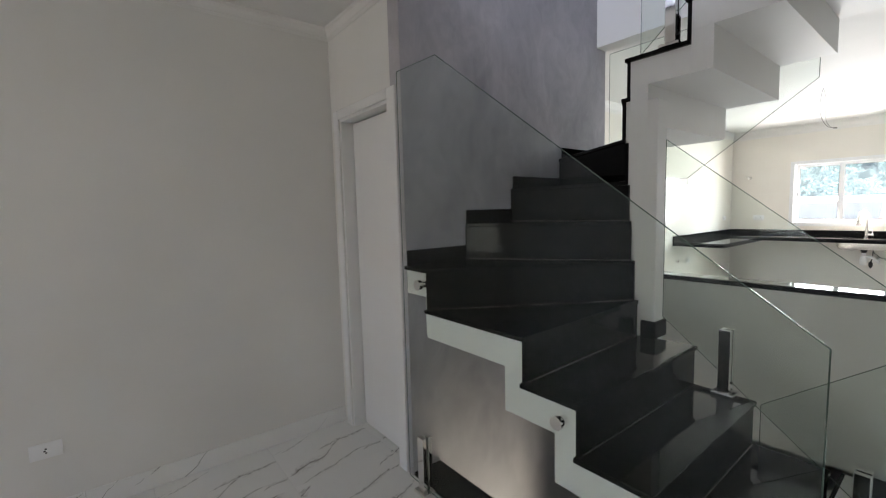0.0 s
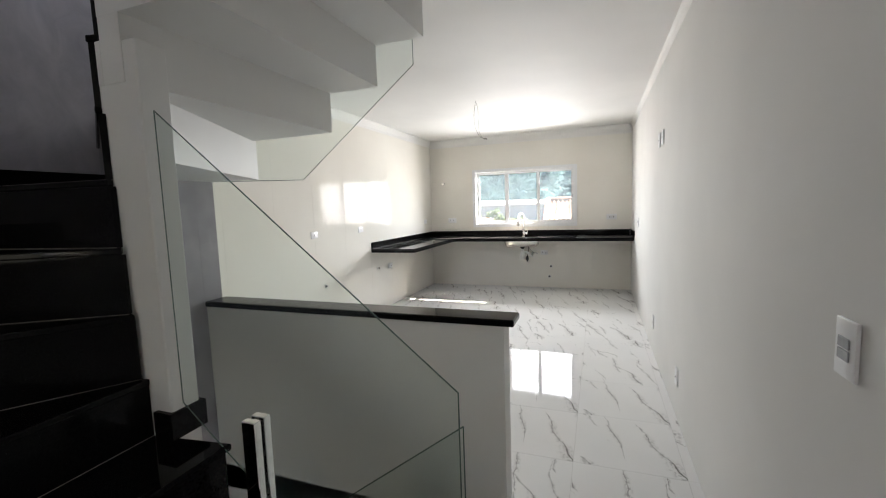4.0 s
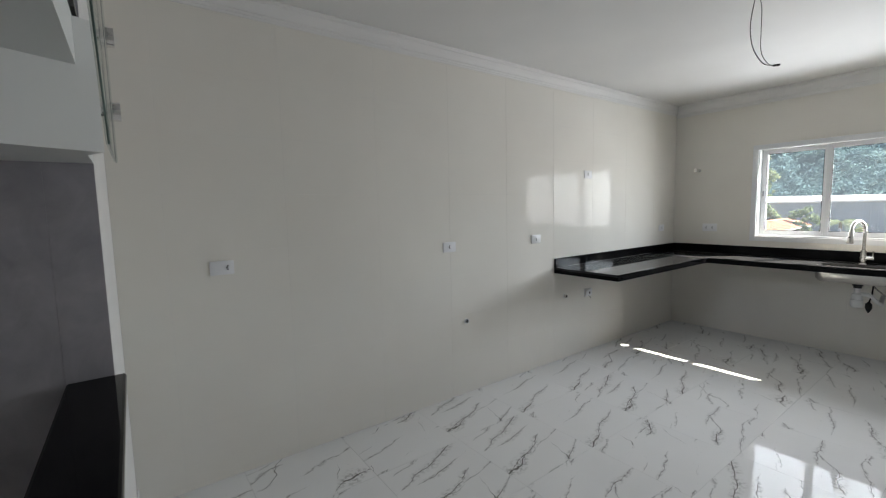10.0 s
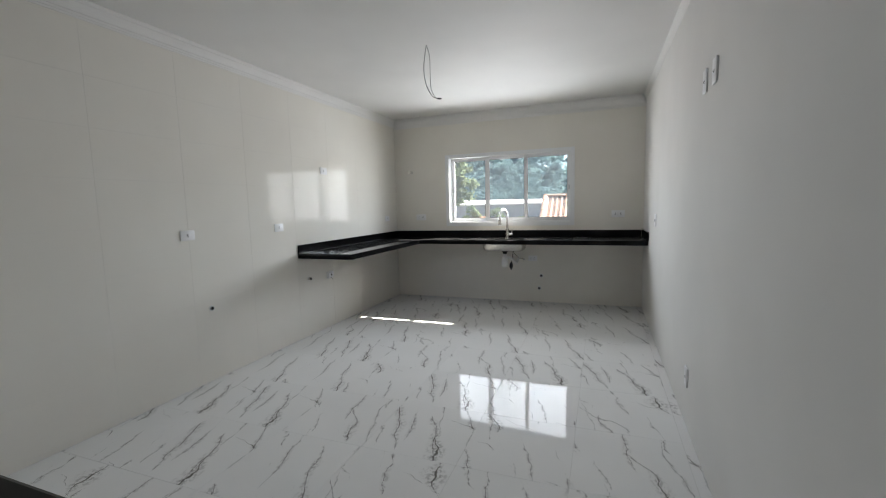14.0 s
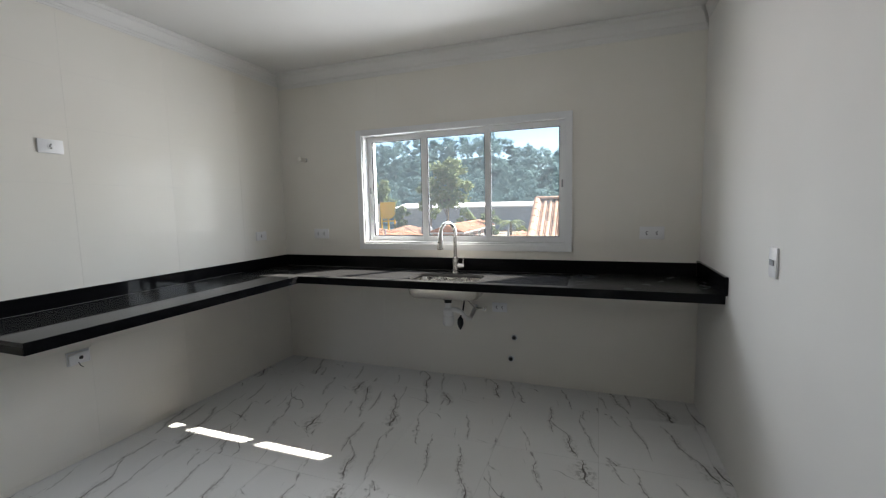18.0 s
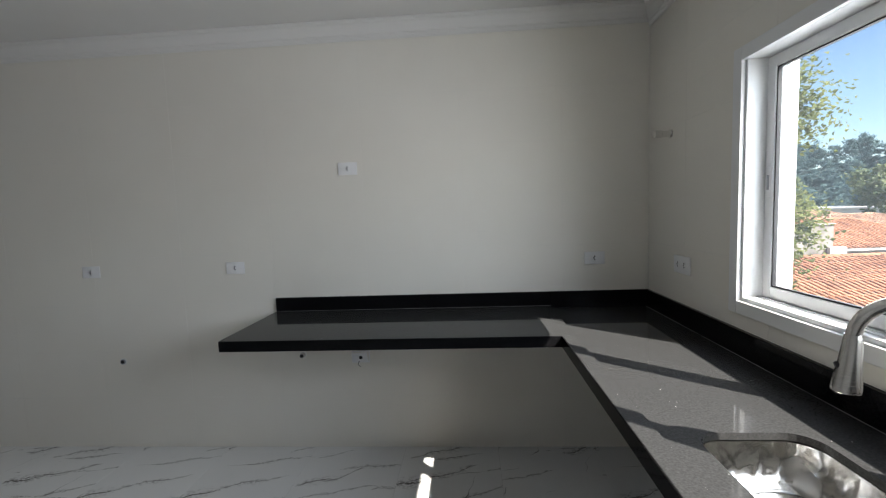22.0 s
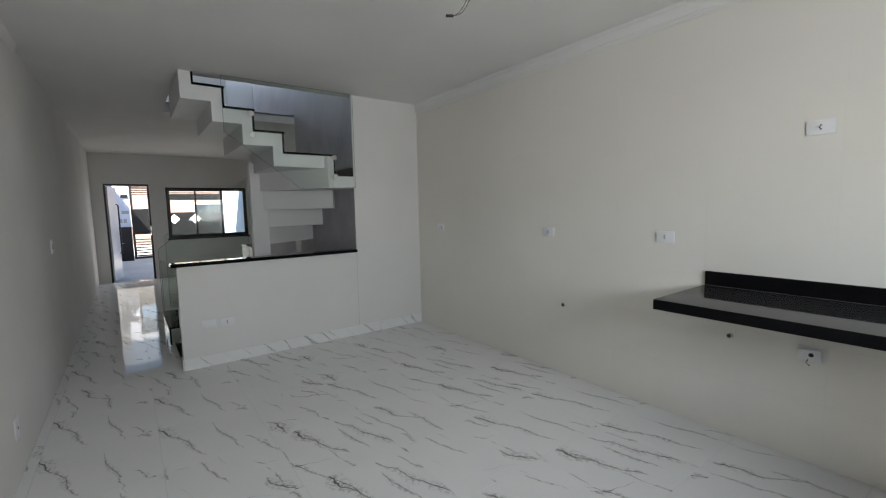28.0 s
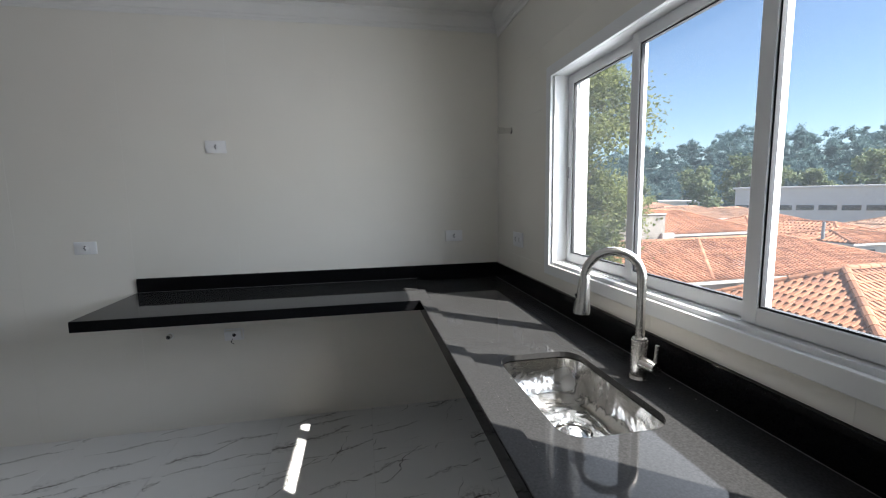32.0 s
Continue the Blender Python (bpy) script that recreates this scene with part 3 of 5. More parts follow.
def plate_with_hole(bm, outer, hole, z0, z1):
    for z, flip in ((z0, True), (z1, False)):
        vo = [bm.verts.new((x, y, z)) for x, y in outer]
        vi = [bm.verts.new((x, y, z)) for x, y in hole]
        eo = [bm.edges.new((vo[i], vo[(i + 1) % len(vo)])) for i in range(len(vo))]
        ei = [bm.edges.new((vi[i], vi[(i + 1) % len(vi)])) for i in range(len(vi))]
        bmesh.ops.triangle_fill(bm, use_beauty=True, use_dissolve=False, edges=eo + ei)
        if z == z0:
            lo = (vo, vi)
        else:
            for a, b in ((lo[0], vo), (lo[1], vi)):
                for i in range(len(a)):
                    j = (i + 1) % len(a)
                    bm.faces.new((a[i], a[j], b[j], b[i]))
    return bm


JY = 0.29                     # where the sunken part ends against the dull slab
XI = XC + 0.062               # inner side of the raised front strip
bm = plate_with_hole(BM(), [(XI + 0.0008, JY + 0.0008), (XW - 0.001, JY + 0.0008), (XW - 0.001, YL - 0.001), (XI + 0.0008, YL - 0.001)], ring_outline(*SINK, 0.07), CS - 0.02, CS)
part("slab", bm, M_TOP, ct)
part("slab", box(BM(), XC, XW - 0.0215, YR + 0.002, JY - 0.0008, CT - 0.02, CT, 0.001), M_TOP_DULL, ct, "duller grainy end slab")
part("edge_strip", box(BM(), XC, XI, JY, YC - 0.0008, CS - 0.018, CT, 0.0015), M_TOP, ct, "raised front strip")
part("slab", box(BM(), XT, XI, YC, YL - 0.001, CT - 0.02, CT, 0.0015), M_TOP, ct)
part("joint", box(BM(), XC + 0.002, XI, JY - 0.0007, JY - 0.0001, CT - 0.012, CT - 0.0003), M_SEALANT, ct, "pale joint line")
part("joint", box(BM(), XI + 0.0009, XI + 0.0024, JY + 0.002, YL - 0.022, CS + 0.0001, CS + 0.0012), M_SEALANT, ct, "thin grey sealant line")
part("joint", box(BM(), XW - 0.0225, XW - 0.0201, JY + 0.002, YL - 0.022, CS + 0.0001, CS + 0.0015), M_SEALANT, ct, "thin grey sealant line")
part("joint", box(BM(), XT + 0.002, XI - 0.001, YL - 0.0225, YL - 0.0201, CT + 0.0001, CT + 0.0015), M_SEALANT, ct, "thin grey sealant line")
part("front_edge", box(BM(), XC, XC + 0.02, YR + 0.002, YC - 0.001, CB, CT - 0.0345, 0.0015), M_GRANITE, ct)
part("front_edge", box(BM(), XC, XC + 0.02, YR + 0.002, JY - 0.0008, CT - 0.0343, CT - 0.0205, 0.0015), M_GRANITE, ct)
part("front_edge", box(BM(), XT + 0.0205, XC + 0.02, YC, YC + 0.02, CB, CT - 0.0205, 0.0015), M_GRANITE, ct)
part("front_edge", box(BM(), XT, XT + 0.02, YC, YL - 0.001, CB, CT - 0.0205, 0.0015), M_GRANITE, ct)
part("edge_facing", box(BM(), XC - 0.003, XC - 0.0003, YR + 0.002, YC - 0.0035, CB, CT - 0.001, 0.0006), M_GRANITE, ct)
part("edge_facing", box(BM(), XT + 0.001, XC - 0.0035, YC - 0.003, YC - 0.0003, CB, CT - 0.001, 0.0006), M_GRANITE, ct)
part("splashback", box(BM(), XW - 0.02, XW - 0.001, YR + 0.022, YL - 0.022, CS + 0.0005, CT + 0.085, 0.002), M_GRANITE, ct)
part("splashback", box(BM(), XT, XI, YL - 0.02, YL - 0.001, CT + 0.0005, CT + 0.085, 0.002), M_GRANITE, ct)
part("splashback", box(BM(), XI + 0.0008, XW - 0.001, YL - 0.02, YL - 0.001, CS + 0.0005, CT + 0.085, 0.002), M_GRANITE, ct)
part("splashback", box(BM(), XC - 0.045, XW - 0.001, YR + 0.001, YR + 0.02, CT + 0.0005, CT + 0.1, 0.002), M_GRANITE, ct)

# kitchen sink, under the worktop
sk = thing("sink", (8.655, 1.15, 0.72), "polished stainless undermount sink bowl in the granite worktop", "sink")
def bowl(bm, loops):
    """Rings of one outline each, joined from the rim down and closed at the bottom."""
    rings = [[bm.verts.new((x, y, z)) for x, y in pts] for pts, z in loops]
    for a, b in zip(rings, rings[1:]):
        for i in range(len(a)):
            j = (i + 1) % len(a)
            bm.faces.new((a[i], a[j], b[j], b[i]))
    bm.faces.new(rings[-1])
    return bm


x0, x1, y0, y1 = SINK
inner = [(ring_outline(x0 - 0.012, x1 + 0.012, y0 - 0.012, y1 + 0.012, 0.08), CS - 0.0215), (ring_outline(x0 - 0.004, x1 + 0.004, y0 - 0.004, y1 + 0.004, 0.075), CS - 0.026),
         (ring_outline(x0, x1, y0, y1, 0.07), CS - 0.06), (ring_outline(x0 + 0.012, x1 - 0.012, y0 + 0.012, y1 - 0.012, 0.075), CS - 0.105),
         (ring_outline(x0 + 0.035, x1 - 0.035, y0 + 0.035, y1 - 0.035, 0.07), CS - 0.128), (ring_outline(x0 + 0.06, x1 - 0.06, y0 + 0.06, y1 - 0.06, 0.06), CS - 0.1325),
         (ring_outline(8.60, 8.71, 1.075, 1.185, 0.054), CS - 0.134), (ring_outline(8.612, 8.698, 1.087, 1.173, 0.042), CS - 0.137)]
outer = [(ring_outline(x0 - 0.022, x1 + 0.022, y0 - 0.022, y1 + 0.022, 0.085), CS - 0.0215), (ring_outline(x0 - 0.022, x1 + 0.022, y0 - 0.022, y1 + 0.022, 0.085), CS - 0.026),
         (ring_outline(x0 - 0.008, x1 + 0.008, y0 - 0.008, y1 + 0.008, 0.075), CS - 0.06), (ring_outline(x0 - 0.002, x1 + 0.002, y0 - 0.002, y1 + 0.002, 0.075), CS - 0.115),
         (ring_outline(x0 + 0.018, x1 - 0.018, y0 + 0.018, y1 - 0.018, 0.07), CS - 0.14)]
part("bowl", bowl(BM(), inner), M_SINK, sk, "wavy mirror-polished steel bowl", True)
part("outer_shell", bowl(BM(), outer), M_STEEL, sk, "dull steel underside", True)
bm = BM()
tube(bm, [(8.655 + 0.05 * math.cos(a), 1.13 + 0.05 * math.sin(a), CS - 0.132) for a in [2 * math.pi * i / 24 for i in range(25)]], 0.0045, 8)
part("drain_ring", bm, M_CHROME, sk, "", True)
bm = BM()
rod(bm, (8.655, 1.13, CS - 0.1372), (8.655, 1.13, CS - 0.1345), 0.04, n=28)
for i in range(8):
    a = 2 * math.pi * i / 8
    rod(bm, (8.655 + 0.025 * math.cos(a), 1.13 + 0.025 * math.sin(a), CS - 0.135), (8.655 + 0.025 * math.cos(a), 1.13 + 0.025 * math.sin(a), CS - 0.1325), 0.005, n=8)
part("drain_basket", bm, M_CHROME, sk, "", True)

# tap, its spout swung over the bowl
TX, TY = 8.884, 1.163
tp = thing("kitchen_tap", (TX, TY, CS), "brushed steel gooseneck pull-out tap behind the sink", "tap")
def swing_out(d, z):
    """A point d along the spout's way from the tap's axis."""
    return (TX - 0.92 * d, TY + 0.39 * d, CT + z)
part("base_flange", rod(BM(), (TX, TY, CS), (TX, TY, CS + 0.008), 0.029, 0.026, 28), M_STEEL, tp, "", True)
part("body", rod(BM(), (TX, TY, CS + 0.008), (TX, TY, CS + 0.118), 0.0235, n=28), M_STEEL, tp, "", True)
part("collar", rod(BM(), (TX, TY, CS + 0.1182), (TX, TY, CS + 0.124), 0.0215, n=28), M_CHROME, tp, "", True)
R = 0.082
neck = [swing_out(0, 0.108 + 0.184 * i / 6) for i in range(7)]
neck += [swing_out(R - R * math.cos(radians(a)), 0.292 + R * math.sin(radians(a))) for a in range(10, 181, 10)]
part("neck", tube(BM(), neck, 0.0135, 16), M_STEEL, tp, "curved brushed gooseneck", True)
sh = part("spray_head", tube(BM(), [swing_out(2 * R, 0.302), swing_out(2 * R, 0.285), swing_out(2 * R + 0.003, 0.24), swing_out(2 * R + 0.007, 0.192), swing_out(2 * R + 0.008, 0.18), swing_out(2 * R + 0.008, 0.178)], [0.0142, 0.0165, 0.020, 0.0255, 0.0255, 0.022], 20), M_STEEL, tp, "flared pull-out spray head", True)
part("spray_button", rod(BM(), swing_out(2 * R + 0.018, 0.235), swing_out(2 * R + 0.027, 0.232), 0.009, 0.007, 14), M_BLACK, sh, "black spray button", True)
part("valve", rod(BM(), (TX, TY, CS + 0.05), (TX + 0.01, TY - 0.068, CS + 0.05), 0.0205, 0.019, 20), M_STEEL, tp, "", True)
part("lever", tube(BM(), [(TX + 0.01, TY - 0.058, CS + 0.055), (TX + 0.012, TY - 0.06, CS + 0.08), (TX + 0.013, TY - 0.062, CS + 0.12)], [0.0065, 0.006, 0.0055], 12), M_STEEL, tp, "", True)

# waste trap and hoses
tr = thing("sink_trap", (8.70, 1.1, 0.5), "white plastic bottle trap with hoses under the sink", "sink trap")
part("waste_flange", tube(BM(), [(8.655, 1.15, 0.748), (8.655, 1.15, 0.72), (8.655, 1.15, 0.719), (8.655, 1.15, 0.70)], [0.036, 0.036, 0.027, 0.027], 20), M_BLACK, tr, "black waste fitting", True)
part("tailpiece", rod(BM(), (8.655, 1.15, 0.70), (8.655, 1.15, 0.65), 0.021, n=20), M_PVC, tr, "", True)
bm = BM()
tube(bm, [(8.655, 1.15, 0.66), (8.655, 1.15, 0.645), (8.655, 1.15, 0.60), (8.655, 1.15, 0.598), (8.655, 1.15, 0.54), (8.655, 1.15, 0.53)], [0.022, 0.036, 0.036, 0.042, 0.042, 0.036], 24)
part("bottle", bm, M_PVC, tr, "white screw-on trap bottle", True)
part("elbow", tube(BM(), [(8.655, 1.14, 0.645), (8.66, 1.11, 0.648), (8.665, 1.08, 0.645), (8.668, 1.065, 0.635)], 0.018, 14), M_PVC, tr, "", True)
pts = [Vector((8.668, 1.065, 0.64)), Vector((8.69, 1.02, 0.58)), Vector((8.74, 1.01, 0.565)), Vector((8.85, 1.02, 0.58)), Vector((8.992, 1.03, 0.60))]
line = [pts[0].lerp(pts[1], i / 8) for i in range(8)] + [pts[1].lerp(pts[2], i / 5) for i in range(5)] + [pts[2].lerp(pts[3], i / 10) for i in range(10)] + [pts[3].lerp(pts[4], i / 10) for i in range(11)]
part("corrugated_hose", tube(BM(), line, [0.017 if i % 2 else 0.0135 for i in range(len(line))], 12), M_PVC, tr, "ribbed white waste hose", True)
part("weight", tube(BM(), [(8.74, 1.085, 0.575), (8.74, 1.085, 0.555), (8.74, 1.085, 0.515), (8.74, 1.085, 0.49), (8.74, 1.085, 0.475)], [0.006, 0.022, 0.024, 0.012, 0.004], 16), M_BLACK, tr, "black hose counterweight", True)
part("spray_hose", tube(BM(), [(8.88, 1.12, 0.86), (8.86, 1.08, 0.72), (8.78, 1.075, 0.62), (8.74, 1.085, 0.565)], 0.006, 10), M_BLACK, tr, "", True)
wh = [(8.88, 1.13, 0.86), (8.87, 1.07, 0.68), (8.86, 1.0, 0.62), (8.90, 0.96, 0.61), (8.97, 0.955, 0.59)]
part("supply_hose", tube(BM(), wh, 0.007, 10), M_STEEL, tr, "braided steel supply hose", True)
part("angle_valve", rod(BM(), (8.998, 0.955, 0.59), (8.96, 0.955, 0.59), 0.014, n=14), M_CHROME, tr, "", True)

# ---- kitchen window ----
y0, y1, z0, z1 = WIN
wd = tagged(thing("window_1", (XW, 1.19, z0), "wide white aluminium sliding window with three sashes", "window"), kind="structure")
def frame_ring(bm, x0, x1, ya, yb, za, zb, w, bevel=0.0015, wb=None):
    wb = w if wb is None else wb
    box(bm, x0, x1, ya, ya + w, za, zb, bevel)
    box(bm, x0, x1, yb - w, yb, za, zb, bevel)
    box(bm, x0, x1, ya + w, yb - w, zb - w, zb, bevel)
    box(bm, x0, x1, ya + w, yb - w, za, za + wb, bevel)
    return bm


part("casing", frame_ring(BM(), 8.984, 9.0005, y0 - 0.02, y1 + 0.03, z0 - 0.035, z1 + 0.02, 0.05), M_ALU, wd, "flat white inner casing")
part("window_frame", frame_ring(BM(), 9.001, 9.13, y0 + 0.002, y1 - 0.002, z0 + 0.002, z1 - 0.002, 0.028), M_ALU, wd)
for x in (9.028, 9.056, 9.084):
    part("track", box(BM(), x, x + 0.004, y0 + 0.031, y1 - 0.031, z0 + 0.0302, z0 + 0.0336), M_ALU, wd)
for ya, yb, x in ((0.345, 0.951, 9.018), (0.915, 1.489, 9.046), (1.47, 2.02, 9.074)):
    sa = part("sash", frame_ring(BM(), x, x + 0.024, ya, yb, z0 + 0.034, z1 - 0.032, 0.042), M_ALU, wd)
    part("gasket", frame_ring(BM(), x + 0.005, x + 0.019, ya + 0.0425, yb - 0.0425, z0 + 0.0765, z1 - 0.0745, 0.005, 0), M_RUBBER, sa)
    pn = part("pane", box(BM(), x + 0.010, x + 0.014, ya + 0.044, yb - 0.044, z0 + 0.078, z1 - 0.076), M_GLASS, sa)
    pn.visible_shadow = False
for y, x in ((0.366, 9.018), (1.999, 9.074)):
    part("pull", box(BM(), x - 0.003, x + 0.001, y - 0.012, y + 0.012, 1.50, 1.63, 0.002), M_ALU, wd)
    part("lock", box(BM(), x - 0.005, x - 0.002, y - 0.006, y + 0.006, 1.53, 1.585, 0.001), M_PLASTIC_GREY, wd)
part("window_sill", box(BM(), 9.131, 9.22, y0 - 0.04, y1 + 0.04, z0 - 0.05, z0 - 0.012, 0.004), M_OUTWALL, wd)
# outside white side rail of the shutter guide
part("outer_jamb", box(BM(), 9.131, 9.165, y1 - 0.06, y1 + 0.01, z0 - 0.01, z1 + 0.01, 0.002), M_ALU, wd)

# ---- cornices ----
def cornice(name, a, b, inward, size=1.0, label="white stepped plaster cornice"):
    """A stepped moulding from plan point a to b, under the ceiling, growing inward."""
    prof = [(u * size * 0.6, z * size) for u, z in ((0.0, -0.135), (0.010, -0.135), (0.012, -0.118), (0.018, -0.116), (0.020, -0.098), (0.030, -0.094), (0.045, -0.062), (0.068, -0.034), (0.084, -0.026), (0.088, -0.012), (0.094, -0.010), (0.094, 0.0), (0.0, 0.0))]
    a, b, w = Vector((*a, ZC - 0.0005)), Vector((*b, ZC - 0.0005)), Vector((*inward, 0))
    d = (b - a).normalized()
    bm = BM()
    rings = [[bm.verts.new(p + w * (u + 0.0005) + Vector((0, 0, z)) + d * s * max(u, 0) * m) for u, z in prof] for p, s, m in ((a, 1, 1), (b, -1, 1))]
    n = len(prof)
    for i in range(n):
        bm.faces.new((rings[0][i], rings[0][(i + 1) % n], rings[1][(i + 1) % n], rings[1][i]))
    bm.faces.new(rings[0][::-1])
    bm.faces.new(rings[1])
    return setting(name, bm, M_TRIM, label, "cornice")


cornice("trim_cornice_1", (XK, YL), (XW, YL), (0, -1), 0.8)
cornice("trim_cornice_2", (XW, YL), (XW, YR), (-1, 0))
cornice("trim_cornice_3", (XW, YR), (XK, YR), (0, 1), 0.5)
cornice("trim_cornice_5", (XF, YL), (XD, YL), (0, -1), 0.55)
cornice("trim_cornice_6", (XD, YL), (XD, YS), (-1, 0), 0.55)

# ---- marble skirting boards ----
def skirt(name, x0, x1, y0, y1, h=0.105):
    return setting(name, box(BM(), x0, x1, y0, y1, 0.0005, h, 0.002), M_MARBLE, "white marble-look porcelain skirting", "baseboard")


skirt("baseboard_1", XK + 0.0005, XK + 0.011, 0.345, 1.05)
skirt("baseboard_2", XK + 0.0005, XK + 0.011, 1.0515, 1.75)
skirt("baseboard_3", XK + 0.0005, XK + 0.011, 1.7515, 2.31)
skirt("baseboard_4", XK + 0.0005, XK + 0.011, 2.3115, YL - 0.001)
skirt("baseboard_5", XF + 0.001, 0.2, YL - 0.011, YL - 0.0005)
skirt("baseboard_6", 0.2015, XD - 0.001, YL - 0.011, YL - 0.0005)
skirt("baseboard_7", XK - 0.11, XK, 0.334, 0.3445)

# ---- narrow door beside the stairs ----
dr = tagged(thing("door_1", (XD, 2.46, 0), "closed plain white narrow door in a white frame", "door"), kind="structure")
ya, yb, _, zt = CDOOR
part("leaf", box(BM(), XD + 0.082, XD + 0.117, ya + 0.023, yb - 0.029, 0.008, zt - 0.029, 0.002), M_DOOR, dr, "plain white door leaf")
bm = BM()
box(bm, XD + 0.004, XD + 0.118, ya + 0.0005, ya + 0.02, 0.001, zt - 0.001)
box(bm, XD + 0.004, XD + 0.118, yb - 0.02, yb - 0.0005, 0.001, zt - 0.001)
box(bm, XD + 0.004, XD + 0.118, ya + 0.02, yb - 0.02, zt - 0.02, zt - 0.001)
part("jamb", bm, M_DOOR, dr)
for q in ((ya - 0.075, ya + 0.006, 0.001, zt + 0.05), (yb - 0.006, yb + 0.055, 0.001, zt + 0.05), (ya + 0.0065, yb - 0.0065, zt - 0.006, zt + 0.05)):
    part("casing", box(BM(), XD - 0.014, XD - 0.0005, *q, 0.004), M_DOOR, dr)
part("keyhole", box(BM(), XD + 0.0812, XD + 0.0819, ya + 0.06, ya + 0.068, 1.0, 1.012), M_BLACK, dr)

# ---- sockets and switches ----
def plate(name, at, n, up, w, h, label, holes=(), rocker=()):
    """A wall plate centred at a point; n: outward normal; holes: socket centres along the width; rocker: switch centres."""
    at, n = Vector(at), Vector(n)
    right = Vector((0, 0, 1)).cross(n)
    z = Vector((0, 0, 1))
    if up:
        right, z = z, -right
    base = at + n * 0.0006
    th = thing(name, base, label, "wall socket" if holes else ("light switch" if rocker else "blank plate"), "wall plates")
    m = Matrix((right, z, n)).transposed().to_4x4()
    m.translation = base
    def put(bm):
        bmesh.ops.transform(bm, matrix=m, verts=bm.verts)
        return bm
    part("cover", put(box(BM(), -w / 2, w / 2, -h / 2, h / 2, 0, 0.009, 0.003, 2)), M_PLASTIC, th, "", True)
    for u in holes:
        bm = BM()
        hexa = [(u + 0.02 * math.cos(radians(60 * i)), 0.017 * math.sin(radians(60 * i))) for i in range(6)]
        prism(bm, hexa, 0.0092, 0.0105, 0.0004)
        ins = part("socket_insert", put(bm), M_PLASTIC, th, "", True)
        bm = BM()
        for dx, dy in ((0, -0.0095), (0, 0.0095), (-0.005, 0)):
            rod(bm, (u + dx, dy, 0.0104), (u + dx, dy, 0.0112), 0.0042, n=10)
        part("pin_hole", put(bm), M_BLACK, ins, "dark pin holes")
    for u in rocker:
        part("rocker", put(box(BM(), u - 0.012, u + 0.012, -0.022, 0.022, 0.0092, 0.013, 0.002)), M_PLASTIC_GREY, th, "grey rocker")
    return th


NL, NW, NR, NK = (0, -1, 0), (-1, 0, 0), (0, 1, 0), (1, 0, 0)
for x, z, u in ((3.945, 1.185, 0.028), (5.487, 1.186, 0.0), (6.456, 1.187, 0.0), (7.212, 1.776, 0.0), (8.683, 1.186, 0.0)):
    plate("wall_socket", (x, YL, z), NL, False, 0.118, 0.075, "white rectangular wall socket on the tiled wall", (u,))
for y, z in ((2.482, 1.186), (-0.235, 1.193)):
    plate("wall_socket", (XW, y, z), NW, False, 0.155, 0.088, "white double wall socket above the worktop", (-0.032, 0.032))
plate("wall_socket", (XW, 0.838, 0.602), NW, False, 0.12, 0.075, "white double socket under the worktop", (-0.022, 0.022))
for x in (5.75, 5.55):
    plate("wall_socket", (x, YR, 1.955), NR, True, 0.118, 0.075, "white upright wall socket high on the side wall", (0.0,))
plate("light_switch", (7.72, YR, 1.162), NR, True, 0.118, 0.075, "white light switch on the kitchen side wall", (), (0.0,))
plate("wall_socket", (5.98, YR, 0.30), NR, True, 0.118, 0.075, "white low wall socket on the side wall", (0.0,))
plate("wall_socket", (4.70, YR, 0.28), NR, True, 0.118, 0.075, "white low wall socket on the side wall", (0.0,))
plate("light_switch", (2.73, YR, 1.135), NR, True, 0.125, 0.08, "white light switch with a grey rocker", (), (-0.013, 0.013))
plate("blank_plate", (XK, 0.565, 0.392), NK, False, 0.118, 0.075, "white blank plate on the half-height wall")
plate("wall_socket", (XK, 0.715, 0.388), NK, False, 0.118, 0.075, "white wall socket on the half-height wall", (0.0,))
plate("wall_socket", (0.08, YL, 0.365), NL, False, 0.118, 0.075, "white low wall socket in the living room", (0.0,))

# unfinished socket box under the worktop
ub = thing("socket_box", (7.232, YL, 0.60), "unfinished white socket hanging from its wall box", "socket box")
part("box_rim", frame_ring(BM(), -0.008, 0.0, -0.058, 0.058, -0.038, 0.038, 0.008), M_PLASTIC, ub)
rim = ub.children[0]
rim.data.transform(Matrix(((0, 1, 0, 7.232), (1, 0, 0, YL - 0.0006), (0, 0, 1, 0.60), (0, 0, 0, 1))))
bm = box(BM(), -0.05, 0.05, -0.006, 0.0, -0.032, 0.032, 0.004)
bmesh.ops.transform(bm, matrix=Matrix.Translation((7.228, YL - 0.016, 0.598)) @ Matrix.Rotation(radians(-5), 4, "Y") @ Matrix.Rotation(radians(9), 4, "X"), verts=bm.verts[:])
part("cover", bm, M_PLASTIC, ub, "tilted white socket cover")
part("socket_hole", rod(BM(), (7.236, YL - 0.0245, 0.6), (7.236, YL - 0.021, 0.6), 0.011, n=16), M_BLACK, ub, "dark socket opening", True)
part("wire", tube(BM(), [(7.225, YL - 0.012, 0.578), (7.22, YL - 0.04, 0.56), (7.235, YL - 0.035, 0.545)], 0.002, 6), M_BLACK, ub)

